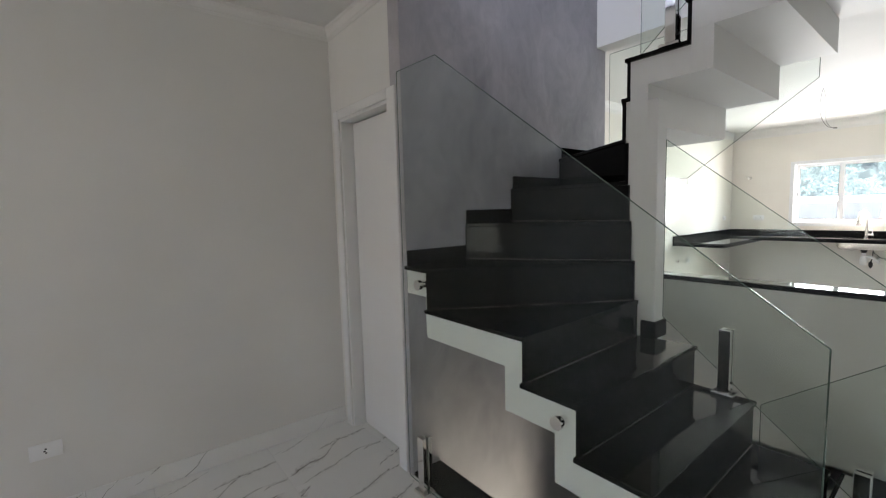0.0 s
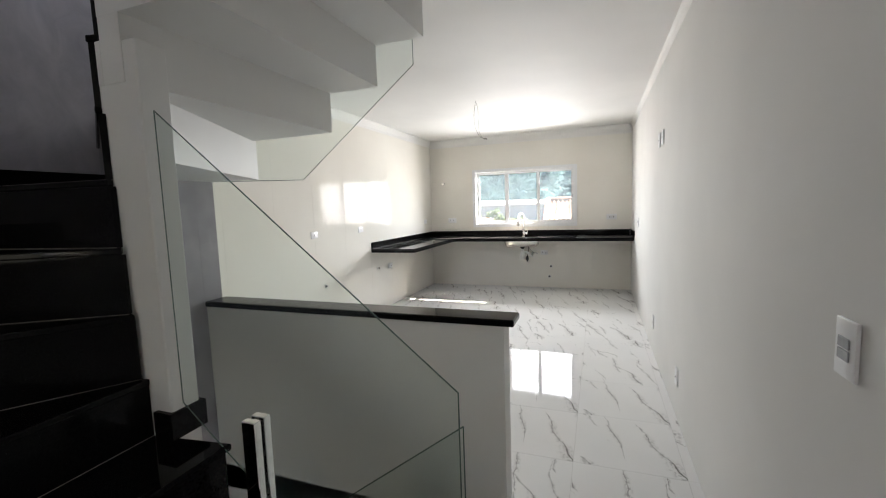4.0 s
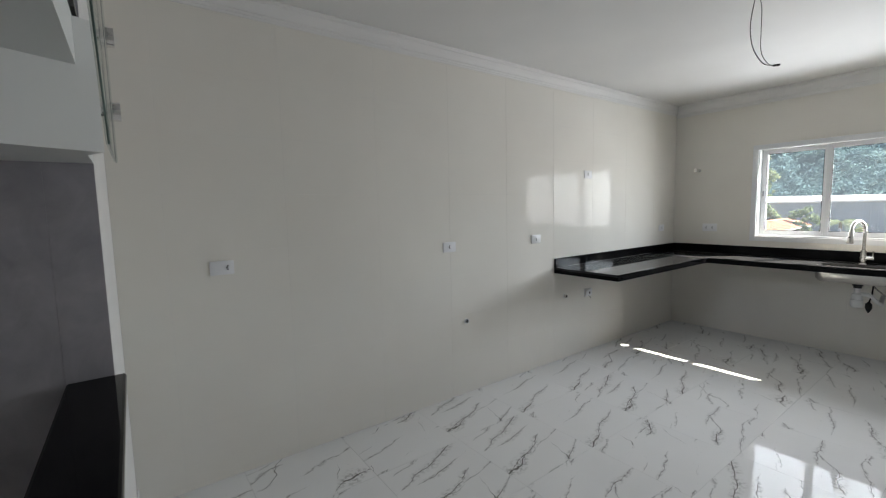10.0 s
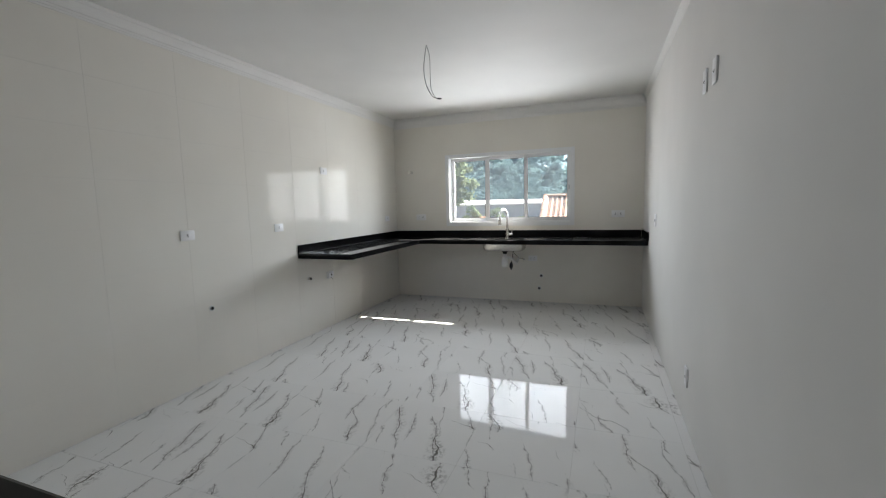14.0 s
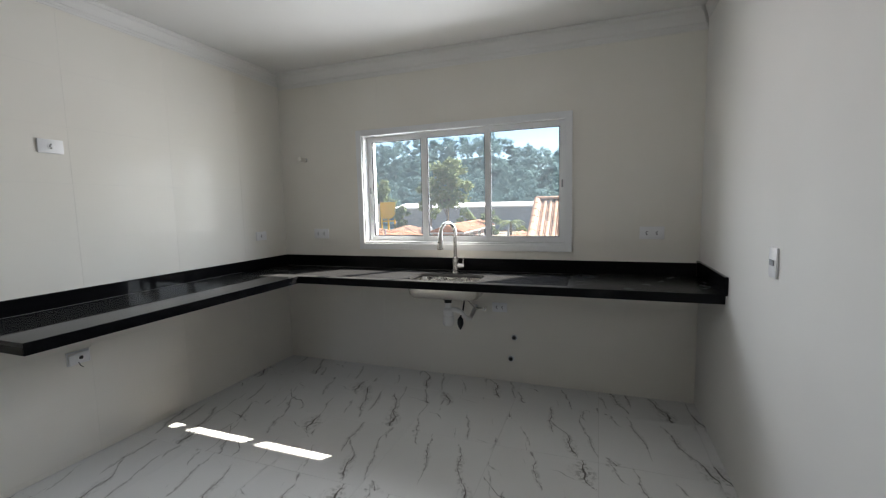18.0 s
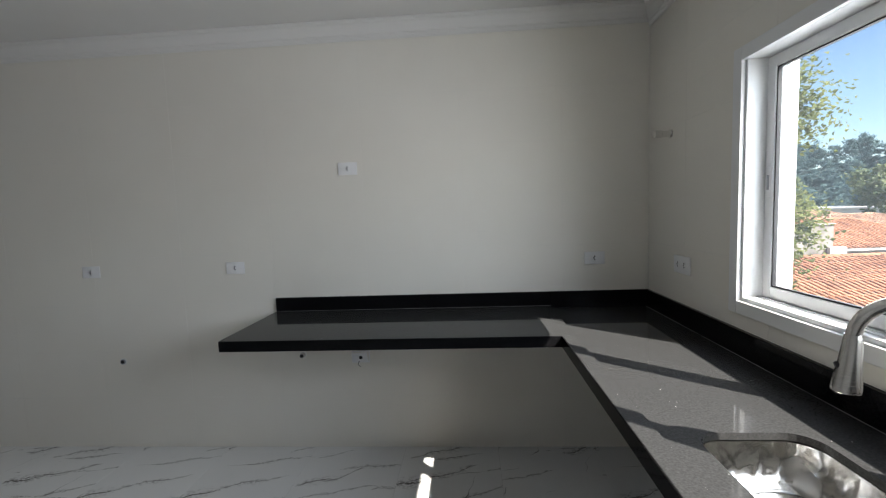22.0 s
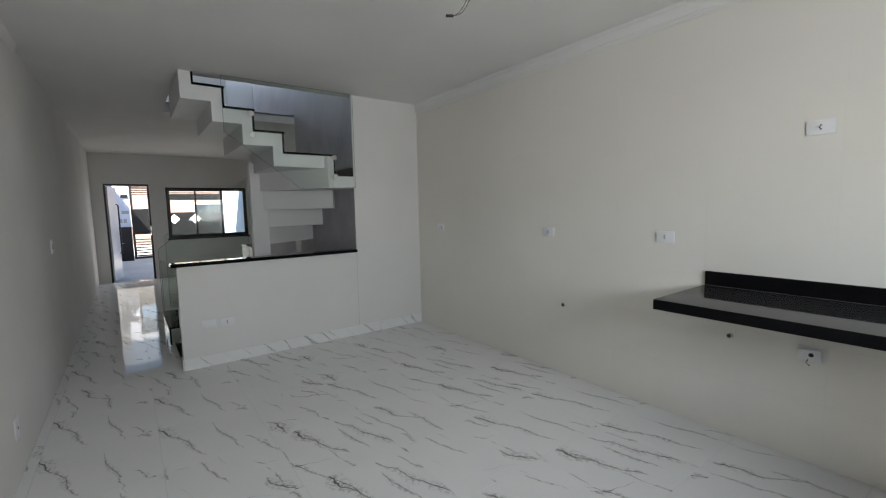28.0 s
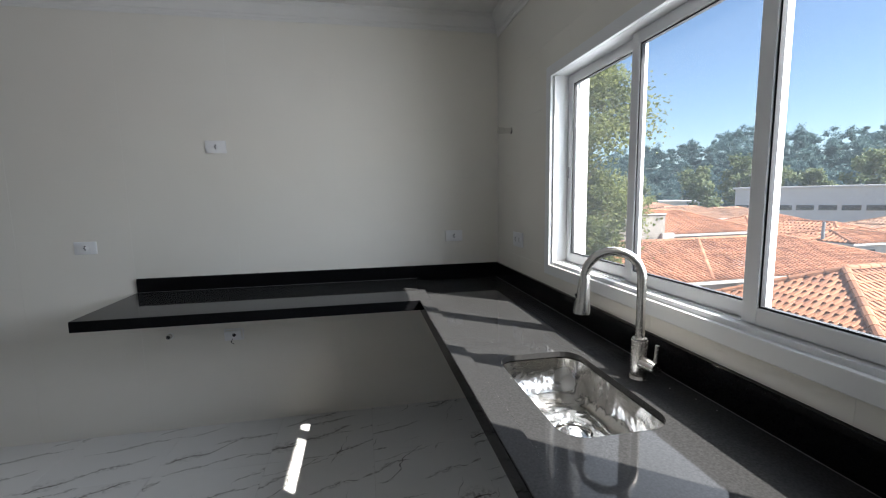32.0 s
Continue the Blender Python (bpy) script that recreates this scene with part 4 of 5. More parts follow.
# pipe stubs and capped holes
def stub(at, n, r, l, label, material, cap=None):
    at, n = Vector(at), Vector(n)
    th = thing("pipe_stub", at, label, "pipe stub", "pipe stubs")
    part("collar", rod(BM(), at + n * 0.0006, at + n * 0.006, r * 1.35, r * 1.3, 20), M_CHROME if material is M_CHROME else M_PVC, th, "", True)
    part("pipe", rod(BM(), at + n * 0.006, at + n * l, r, n=18), material, th, "", True)
    part("bore", rod(BM(), at + n * l, at + n * (l + 0.0015), r * 0.7, n=14), M_BLACK, th, "dark open end", True)
    return th


stub((5.643, YL, 0.588), NL, 0.017, 0.012, "dark-centred drain outlet in the tiled wall", M_PLASTIC_GREY)
stub((6.859, YL, 0.617), NL, 0.016, 0.03, "capped water outlet in the tiled wall", M_STEEL)
stub((XW, 0.724, 0.366), NW, 0.02, 0.014, "dark-centred drain outlet under the worktop", M_PLASTIC_GREY)
stub((XW, 0.751, 0.192), NW, 0.02, 0.014, "dark-centred drain outlet under the worktop", M_PLASTIC_GREY)
vs = stub((XW, 2.62, 1.852), NW, 0.017, 0.05, "chromed valve stub beside the window", M_CHROME)
part("valve_ring", rod(BM(), (XW - 0.052, 2.62, 1.852), (XW - 0.085, 2.62, 1.852), 0.02, n=20), M_CHROME, vs, "", True)

# ceiling cable
cb = thing("ceiling_cable", (6.44, 1.285, ZC), "bare grey electric cable hanging from the ceiling", "cable")
la = [(6.44, 1.285, ZC), (6.43, 1.295, 2.56), (6.41, 1.30, 2.44), (6.40, 1.28, 2.32), (6.395, 1.23, 2.225), (6.39, 1.175, 2.195)]
lb = [(6.44, 1.283, ZC), (6.445, 1.262, 2.54), (6.43, 1.255, 2.40), (6.415, 1.245, 2.29), (6.40, 1.21, 2.22), (6.39, 1.18, 2.197)]
def smooth_line(pts, n=5):
    pts = [Vector(p) for p in pts]
    out = []
    for i in range(len(pts) - 1):
        p0, p1, p2, p3 = pts[max(i - 1, 0)], pts[i], pts[i + 1], pts[min(i + 2, len(pts) - 1)]
        for k in range(n):
            t = k / n
            out.append(0.5 * (2 * p1 + (p2 - p0) * t + (2 * p0 - 5 * p1 + 4 * p2 - p3) * t * t + (3 * p1 - p0 - 3 * p2 + p3) * t ** 3))
    return out + [pts[-1]]


part("conductor", tube(BM(), smooth_line(la), 0.0025, 6), M_WIRE, cb)
part("conductor", tube(BM(), smooth_line(lb), 0.002, 6), M_WIRE, cb)
part("taped_end", rod(BM(), (6.39, 1.18, 2.197), (6.385, 1.15, 2.192), 0.006, n=10), M_BLACK, cb, "taped black end", True)

# ---- outside: neighbourhood seen from the kitchen window ----
M_GROUND = mat("ground", (0.16, 0.14, 0.11), 0.95)
g = Graph(M_GROUND)
v = g.coords()
g.colour(g.ramp(g.noise(v, 0.06, 5), [(0.35, (0.10, 0.12, 0.05)), (0.55, (0.20, 0.17, 0.13)), (0.75, (0.13, 0.125, 0.12))]))


def terracotta(name, base, dark):
    m = mat(name, base, 0.8)
    g = Graph(m)
    v = g.coords()
    isl = g.node("NewGeometry").outputs["Random Per Island"]
    tone = g.ramp(isl, [(0.0, dark), (0.5, base), (1.0, tuple(min(1, c * 1.18) for c in base))])
    stain = g.ramp(g.noise(v, 0.7, 5), [(0.36, (0.64, 0.63, 0.62)), (0.56, (1, 1, 1))])
    g.colour(g.mix(0.75, tone, stain, "MULTIPLY"))
    g.bump(g.noise(v, 30, 3), 0.2, 0.01)
    return m


M_CLAY = terracotta("clay_tile", (0.38, 0.178, 0.102), (0.26, 0.115, 0.068))
M_CLAY_PALE = terracotta("pale_clay_tile", (0.36, 0.215, 0.145), (0.22, 0.135, 0.098))
M_PINK = painted("pink_render", (0.36, 0.25, 0.215), 0.9, 0.15)
M_CREAM = painted("cream_render", (0.47, 0.43, 0.36), 0.9, 0.15)
M_GREYWALL = painted("weathered_render", (0.35, 0.335, 0.31), 0.9, 0.3)
M_SHED = painted("white_cladding", (0.56, 0.56, 0.58), 0.6, 0.05)
M_SHEDGREY = painted("grey_cladding", (0.25, 0.265, 0.285), 0.6, 0.1)
M_YELLOW = mat("yellow_panel", (0.62, 0.34, 0.015), 0.5)
M_DARKPANE = mat("dark_window", (0.05, 0.06, 0.07), 0.15)
M_BARK = painted("bark", (0.16, 0.125, 0.095), 0.95, 0.3)


def foliage(name, a, b, through_light=0.5):
    """Leaves that let some light through."""
    m = mat(name, a, 0.9)
    m.node_tree.nodes["Principled BSDF"].inputs["Specular IOR Level"].default_value = 0.05
    g = Graph(m)
    isl = g.node("NewGeometry").outputs["Random Per Island"]
    big = g.noise(g.coords(), 0.22, 3)
    col = g.ramp(g.math("ADD", g.math("MULTIPLY", isl, 0.5), g.math("MULTIPLY", big, 0.5)), [(0.25, a), (0.75, b)])
    g.colour(col)
    tl = g.node("BsdfTranslucent")
    g.link(col, tl.inputs["Color"])
    mx = g.node("MixShader", Fac=through_light)
    g.link(g.b.outputs[0], mx.inputs[1])
    g.link(tl.outputs[0], mx.inputs[2])
    g.link(mx.outputs[0], g.t.nodes["Material Output"].inputs["Surface"])
    return m


M_LEAF = foliage("leaves", (0.13, 0.16, 0.06), (0.29, 0.31, 0.14))
# Blue distance haze is mixed into the colour of the hill's leaves.
M_LEAF_HAZED = foliage("haze_tinted_leaves", (0.085, 0.145, 0.175), (0.15, 0.225, 0.215), 0.65)
M_LEAF_MID = foliage("mid_leaves", (0.10, 0.14, 0.085), (0.23, 0.265, 0.15), 0.55)
EYE0 = Vector((7.9, 0.15, 1.47))
GROUND = -5.2


def bearing(az, d, z=0.0):
    return Vector((EYE0.x + d * math.cos(radians(az)), EYE0.y + d * math.sin(radians(az)), z))


bm = BM()
box(bm, -900, 900, -900, 900, GROUND - 0.5, GROUND)
setting("ground", bm, M_GROUND, "earth, grass and paving far below the window", "ground")

rng = random.Random(7)


def tile_plane(bm, a, b, c, d, pitch=0.2, course=0.36, lift=0.055, lip=0.02):
    """Clay tiles on a roof slope: a, b the eave ends, d, c above them. Each tile is a curved strip, one over the next."""
    a, b, c, d = Vector(a), Vector(b), Vector(c), Vector(d)
    up = ((d + c) / 2 - (a + b) / 2)
    along = (b - a).normalized()
    up_n = (up - along * up.dot(along)).normalized()
    nrm = along.cross(up_n)
    if nrm.z < 0:
        nrm = -nrm
    h = max((d - a).dot(up_n), (c - a).dot(up_n))
    rows = max(1, int(h / course))
    L = (b - a).length
    def ends(v):
        f = min(max(v / h, 0), 1)
        lo = (d - a).dot(along) * f if (d - a).dot(up_n) > 1e-6 else 0
        hi = L + ((c - b).dot(along)) * f
        return lo, hi
    prof = [(-0.5, 0.0), (-0.3, 0.04), (-0.2, 0.78), (0.0, 1.0), (0.2, 0.78), (0.3, 0.04)]
    for r in range(rows):
        v0, v1 = r * h / rows, (r + 1) * h / rows + 0.1
        lo, hi = ends((v0 + v1) / 2)
        n = int((hi - lo) / pitch)
        for i in range(n):
            u = lo + (i + 0.5) * (hi - lo) / max(n, 1)
            ring = []
            for v, s in ((v0, lip), (v1, 0.0)):
                ring.append([bm.verts.new(a + along * (u + k * pitch * 0.98) + up_n * v + nrm * (0.012 + w * lift + s)) for k, w in prof])
            for k in range(5):
                bm.faces.new((ring[0][k], ring[0][k + 1], ring[1][k + 1], ring[1][k]))
            bm.faces.new([ring[0][k] for k in range(6)])


def ridge_caps(bm, p, q, r=0.11, step=0.36):
    p, q = Vector(p), Vector(q)
    n = max(1, int((q - p).length / step))
    d = (q - p).normalized()
    side = d.cross(Vector((0, 0, 1))).normalized()
    upv = side.cross(d)
    for i in range(n):
        a, b = p + (q - p) * (i / n), p + (q - p) * ((i + 1.12) / n)
        rings = []
        for c, s in ((a, 1.0), (b, 0.88)):
            rings.append([bm.verts.new(c + r * s * (math.cos(t) * side + math.sin(t) * upv * 0.9) + Vector((0, 0, 0.02))) for t in [math.pi * k / 5 for k in range(6)]])
        for k in range(5):
            bm.faces.new((rings[0][k], rings[0][k + 1], rings[1][k + 1], rings[1][k]))
        bm.faces.new(rings[0])


def house(cx, cy, w, dp, turn, eave, ridge, label, wall, clay, ridge_len=0.4, windows=(), base=GROUND, pitch=0.2, course=0.36, gable=False, lift=0.055, lip=0.02):
    """A house with a tiled hip or gable roof, its ridge along its own x; windows: (side, along, sill, width, height)."""
    th = thing("house", (cx, cy, base), label, "house", "neighbouring houses")
    M = pose(cx, cy, 0, 0, 0, turn)
    def mv(bm):
        bmesh.ops.transform(bm, matrix=M, verts=bm.verts)
        return bm
    ov = 0.45
    X, Y = w / 2, dp / 2
    part("wall", mv(box(BM(), -X, X, -Y, Y, base, eave - 0.05)), wall, th)
    part("fascia", mv(box(BM(), -X - ov, X + ov, -Y - ov, Y + ov, eave - 0.16, eave - 0.03, 0.01)), M_OUTWALL, th, "white boxed eaves")
    e, rl = eave, w * ridge_len / 2 if not gable else X + ov
    A, B, C, D = (-X - ov, -Y - ov, e), (X + ov, -Y - ov, e), (X + ov, Y + ov, e), (-X - ov, Y + ov, e)
    R0, R1 = (-rl, 0, ridge), (rl, 0, ridge)
    bm = BM()
    vv = [bm.verts.new(p) for p in (A, B, C, D, R0, R1)]
    for q in ((0, 1, 5, 4), (2, 3, 4, 5), (1, 2, 5), (3, 0, 4), (0, 3, 2, 1)):
        bm.faces.new([vv[i] for i in q])
    rf = part("roof", mv(bm), clay, th)
    bm = BM()
    tile_plane(bm, A, B, R1, R0, pitch, course, lift, lip)
    tile_plane(bm, C, D, R0, R1, pitch, course, lift, lip)
    if not gable:
        tile_plane(bm, B, C, R1, R1, pitch, course, lift, lip)
        tile_plane(bm, D, A, R0, R0, pitch, course, lift, lip)
    tl = part("roof_tiles", mv(bm), clay, rf, "curved clay roof tiles in rows")
    tl["kind"] = "stuff"
    bm = BM()
    for p, q in ((R0, R1), (A, R0), (D, R0), (B, R1), (C, R1)):
        ridge_caps(bm, p, q)
    cp = part("ridge_tiles", mv(bm), clay, rf, "rounded clay ridge tiles")
    cp["kind"] = "stuff"
    for side, u, sill, ww, hh in windows:
        bm = BM()
        if side == "front":
            box(bm, u - ww / 2, u + ww / 2, -Y - 0.03, -Y + 0.05, sill, sill + hh)
            fr = box(BM(), u - ww / 2 - 0.08, u + ww / 2 + 0.08, -Y - 0.025, -Y + 0.04, sill - 0.08, sill + hh + 0.08)
        else:
            box(bm, -X - 0.03, -X + 0.05, u - ww / 2, u + ww / 2, sill, sill + hh)
            fr = box(BM(), -X - 0.025, -X + 0.04, u - ww / 2 - 0.08, u + ww / 2 + 0.08, sill - 0.08, sill + hh + 0.08)
        wn_ = part("window", mv(fr), M_OUTWALL, th)
        part("pane", mv(bm), M_DARKPANE, wn_, "dark window pane")
    return th


# the street runs a little askew of the kitchen: u away from the window, v across
def street(u, v, z=0.0):
    a = radians(2.1)
    return Vector((7.6 + u * math.cos(a) - v * math.sin(a), 0.25 + u * math.sin(a) + v * math.cos(a), z))


FALL = 0.013                 # the street drops a little as it leaves the house


def on_street(u, v, w, dp, along, eave, ridge, label, wall, clay, ridge_len=0.4, windows=(), **kw):
    """A house by its middle on the street's axes; along 'u' or 'v' is the way its ridge runs."""
    p, drop = street(u, v), FALL * math.hypot(u, v)
    windows = [(side, a, sill - drop, ww, hh) for side, a, sill, ww, hh in windows]
    return house(p.x, p.y, w, dp, 2.1 if along == "u" else -87.9, eave - drop, ridge - drop, label, wall, clay, ridge_len, windows, **kw)


on_street(10.95, -3.6, 8.6, 8.6, "v", -0.70, 1.68, "house with a weathered clay tile roof close to the window", M_CREAM, M_CLAY_PALE, gable=True, pitch=0.155, course=0.26, lift=0.03, lip=0.008)
on_street(18.8, 7.8, 18.9, 6.8, "u", -2.1, -0.28, "long house with a broad salmon clay tile hipped roof", M_OUTWALL, M_CLAY, 0.645, pitch=0.18, course=0.3, lift=0.034, lip=0.007)
orange = on_street(15.2, 16.9, 20.4, 6.8, "u", -1.62, -0.5, "low house with an orange clay tile roof and white eaves", M_OUTWALL, M_CLAY, 0.66, pitch=0.22, course=0.36)
bm = BM()
ridge_caps(bm, street(17.0, 16.9, -0.795), street(14.2, 13.2, -1.875))
cross = part("hip_tiles", bm, M_CLAY, orange, "rounded clay tiles over a roof fold")
cross["kind"] = "stuff"
on_street(19.6, 27.0, 16.2, 7.2, "u", -0.75, 0.62, "house with a hipped clay roof above a white wall", M_OUTWALL, M_CLAY, 0.62, pitch=0.25, course=0.4)
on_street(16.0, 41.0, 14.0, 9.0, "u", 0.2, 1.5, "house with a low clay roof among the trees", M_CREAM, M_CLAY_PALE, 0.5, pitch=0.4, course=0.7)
gw = thing("boundary_wall", street(16.4, 21.5, GROUND), "weathered grey party wall between roofs", "wall")
def on_axes(u0, u1, v0, v1, z0, z1):
    bm = box(BM(), u0, u1, v0, v1, z0, z1)
    bmesh.ops.transform(bm, matrix=pose(7.6, 0.25, 0, 0, 0, 2.1), verts=bm.verts)
    return bm
part("wall", on_axes(12.6, 19.0, 21.4, 21.6, GROUND, 0.2), M_GREYWALL, gw)
part("coping", on_axes(12.55, 19.05, 21.35, 21.65, 0.201, 0.26), M_OUTWALL, gw)
part("pier", on_axes(18.7, 19.5, 21.2, 21.39, GROUND, -0.9), M_OUTWALL, gw)

# pink house: gable end to the window, a long windowed side
pink = on_street(60.0, 16.4, 19.2, 3.9, "u", -1.12, -0.2, "pink two-storey house with a clay gable roof", M_PINK, M_CLAY, 0.5,
                 [("front", -8.3, -2.35, 0.6, 0.7), ("front", -4.6, -2.6, 2.2, 1.05), ("front", 0.2, -2.55, 1.7, 1.0), ("front", 5.2, -2.45, 3.4, 1.15)], gable=True, pitch=0.3, course=0.5)
bm = BM()
q = [street(50.42, 14.42, -2.0), street(50.42, 18.38, -2.0), street(50.42, 16.4, -1.12)]
vs = [bm.verts.new(p) for p in q] + [bm.verts.new(p + Vector((0.2, 0, 0))) for p in q]
bm.faces.new(vs[:3])
bm.faces.new((vs[5], vs[4], vs[3]))
for k in range(3):
    bm.faces.new((vs[k], vs[k + 3], vs[(k + 1) % 3 + 3], vs[(k + 1) % 3]))
part("gable", bm, M_PINK, pink)
for k, (u, v) in enumerate(((51.5, 19.6), (53.0, 20.2))):
    tp = street(u, v, -2.35)
    wt = thing("water_tank", tp, "round grey water tank above a roof", "tank", "water tanks")
    part("body", rod(BM(), tp, tp + Vector((0, 0, 0.95)), 0.75, n=16), M_SHEDGREY, wt)
    part("lid", rod(BM(), tp + Vector((0, 0, 0.952)), tp + Vector((0, 0, 1.1)), 0.62, n=16), M_SHEDGREY, wt)
    part("stand", rod(BM(), Vector((tp.x, tp.y, GROUND)), tp - Vector((0, 0, 0.002)), 0.6, n=10), M_CREAM, wt)
# annexe with a flat roof before the pink house
on_street(43.5, 10.6, 5.0, 4.4, "u", -2.25, -2.05, "low annexe with a flat pink roof", M_GREYWALL, M_CLAY_PALE, 0.5, pitch=0.4, course=0.7)
# gabled pink cottage
cot = on_street(47.0, 7.3, 14.0, 3.6, "u", -2.75, -1.42, "small pink house with a gabled clay roof", M_PINK, M_CLAY, 0.5, gable=True, pitch=0.3, course=0.5)
q = [street(39.98, 5.5, -3.42), street(39.98, 9.1, -3.42), street(39.98, 7.3, -2.12)]
bm = BM()
vs = [bm.verts.new(p) for p in q] + [bm.verts.new(p + Vector((0.2, 0, 0))) for p in q]
bm.faces.new(vs[:3])
bm.faces.new((vs[5], vs[4], vs[3]))
for k in range(3):
    bm.faces.new((vs[k], vs[k + 3], vs[(k + 1) % 3 + 3], vs[(k + 1) % 3]))
part("gable", bm, M_PINK, cot)

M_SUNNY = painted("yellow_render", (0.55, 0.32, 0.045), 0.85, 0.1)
# middle distance: low houses between the near roofs and the sheds (bearing, distance, width, depth, ridge way, eave, ridge, wall)
for az, d, w, dp, way, e, r, wl, lab in (
        (41.5, 47, 9.0, 6.0, "u", -1.15, -0.05, M_CREAM, "cream house with a clay roof"),
        (37.6, 44, 8.0, 5.4, "v", -1.35, -0.35, M_OUTWALL, "white house with a clay hip roof"),
        (35.2, 41, 5.2, 4.6, "u", -1.35, -0.75, M_OUTWALL, "white rendered house with a low clay roof"),
        (33.2, 54, 6.0, 5.4, "v", -1.75, -0.95, M_CREAM, "cream house with a clay roof"),
        (30.6, 47, 5.6, 4.6, "v", -1.65, -0.75, M_OUTWALL, "white house with a clay roof and a dark window"),
        (27.6, 50, 5.0, 4.6, "v", -1.55, -0.85, M_SUNNY, "yellow house with a small clay roof"),
        (25.6, 58, 5.6, 5.0, "u", -1.45, -0.5, M_CREAM, "cream house with a clay roof"),
        (31.8, 64, 6.0, 5.0, "u", -1.35, -0.5, M_SUNNY, "yellow house with a clay roof"),
        (45.0, 57, 8.0, 7.0, "u", -0.55, 0.5, M_CREAM, "cream house with a clay roof"),
        (49.5, 52, 9.0, 7.0, "u", -0.4, 0.7, M_OUTWALL, "white house with a clay roof"),
        (53.5, 60, 10.0, 7.0, "u", -0.1, 1.0, M_CREAM, "cream house with a clay roof"),
        (58.5, 55, 10.0, 7.0, "u", 0.0, 1.0, M_OUTWALL, "white house with a clay roof")):
    a = radians(az - 2.1)
    wins = [("front", -w / 4.5, e - 1.55, 1.3, 1.05), ("front", w / 4.5, e - 1.55, 1.1, 1.05), ("side", 0.0, e - 1.55, 1.2, 1.05)]
    # Houses 52 m away and farther take the paler clay.
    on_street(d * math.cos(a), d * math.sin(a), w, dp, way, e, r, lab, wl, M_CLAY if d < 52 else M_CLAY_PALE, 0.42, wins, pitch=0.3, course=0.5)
lean = thing("lean_to_roof", street(31.0, 17.6, -2.2), "grey corrugated lean-to roof between houses", "roof")
part("sheet", on_axes(28.0, 34.0, 16.2, 19.0, -2.75, -2.67), M_SHEDGREY, lean)
part("wall", on_axes(28.1, 33.9, 16.3, 18.9, GROUND, -2.752), M_CREAM, lean)


def utility_pole(az, d, low, top, arm):
    p, q = bearing(az, d, low), bearing(az, d, top)
    th = thing("utility_pole", p, "slim grey concrete utility pole", "pole", "utility poles")
    part("shaft", tube(BM(), [p, q], [0.14, 0.09], 10), M_SHEDGREY, th)
    if arm:
        c = q - Vector((0, 0, 0.35))
        part("crossarm", rod(BM(), c + Vector((0.05, -0.7, 0)), c + Vector((0.05, 0.7, 0)), 0.05, n=8), M_BARK, th)
    return q


tips = [utility_pole(12.0, 37, GROUND, -0.6, True), utility_pole(36.9, 38, GROUND, -0.6, False), utility_pole(29.2, 45, GROUND, -1.0, False)]
wire = thing("overhead_cable", tips[0], "dark overhead cables between poles", "cable")
for p, q, sag in ((tips[0], tips[2], 0.5), (tips[2], tips[1], 0.4), (tips[0], tips[0] + Vector((6, -30, 0.3)), 0.6)):
    for dz in (-0.2, -0.5):
        pts = [p.lerp(q, k / 8) - Vector((0, 0, sag * 4 * (k / 8) * (1 - k / 8) - dz)) for k in range(9)]
        part("strand", tube(BM(), pts, [0.018] * 9, 5), M_BARK, wire)

# industrial sheds
def shed(az0, az1, d, top, low, label, clad, bays, band=None):
    a, b = bearing(az0, d), bearing(az1, d)
    mid, L = (a + b) / 2, (b - a).length
    ang = math.degrees(math.atan2(b.y - a.y, b.x - a.x))
    M = pose(mid.x, mid.y, 0, 0, 0, ang)
    th = thing("warehouse", (mid.x, mid.y, low), label, "warehouse")
    def mv(bm):
        bmesh.ops.transform(bm, matrix=M, verts=bm.verts)
        return bm
    part("wall", mv(box(BM(), -L / 2, L / 2, -15, 0, low, top)), clad, th)
    part("roof", mv(box(BM(), -L / 2 - 0.4, L / 2 + 0.4, -15.4, 0.4, top, top + 0.35, 0.05)), M_SHED, th, "pale metal roof edge")
    for i in range(bays):
        u = -L / 2 + (i + 0.5) * L / bays
        if band:
            part("window", mv(box(BM(), u - L / bays * 0.4, u + L / bays * 0.4, -0.05, 0.12, band[0], band[1])), M_DARKPANE, th)
        else:
            part("rib", mv(box(BM(), u - 0.12, u + 0.12, 0, 0.14, low, top - 0.02)), clad, th)
    return th


shed(29.2, 44.6, 92, 1.9, GROUND, "long white industrial building with a band of windows", M_SHED, 9, (-1.65, -0.85))
shed(46.0, 60, 105, -0.5, GROUND, "low white industrial building beside the trees", M_SHED, 6)
gs = shed(2, 27.2, 112, 0.9, GROUND, "long grey corrugated warehouse with a bright metal roof", M_SHEDGREY, 46)
a, b, c, d = bearing(2, 111.4, 1.27), bearing(27.2, 111.4, 1.27), bearing(25.5, 131, 2.6), bearing(3.5, 131, 2.3)
bm = BM()
vs = [bm.verts.new(p) for p in (a, b, c, d)]
vs += [bm.verts.new(v.co - Vector((0, 0, 0.2))) for v in vs]
for f in ((0, 1, 2, 3), (7, 6, 5, 4), (0, 4, 5, 1), (1, 5, 6, 2), (2, 6, 7, 3), (3, 7, 4, 0)):
    bm.faces.new([vs[k] for k in f])
part("roof_slope", bm, M_SHED, gs, "bright corrugated metal roof slope")
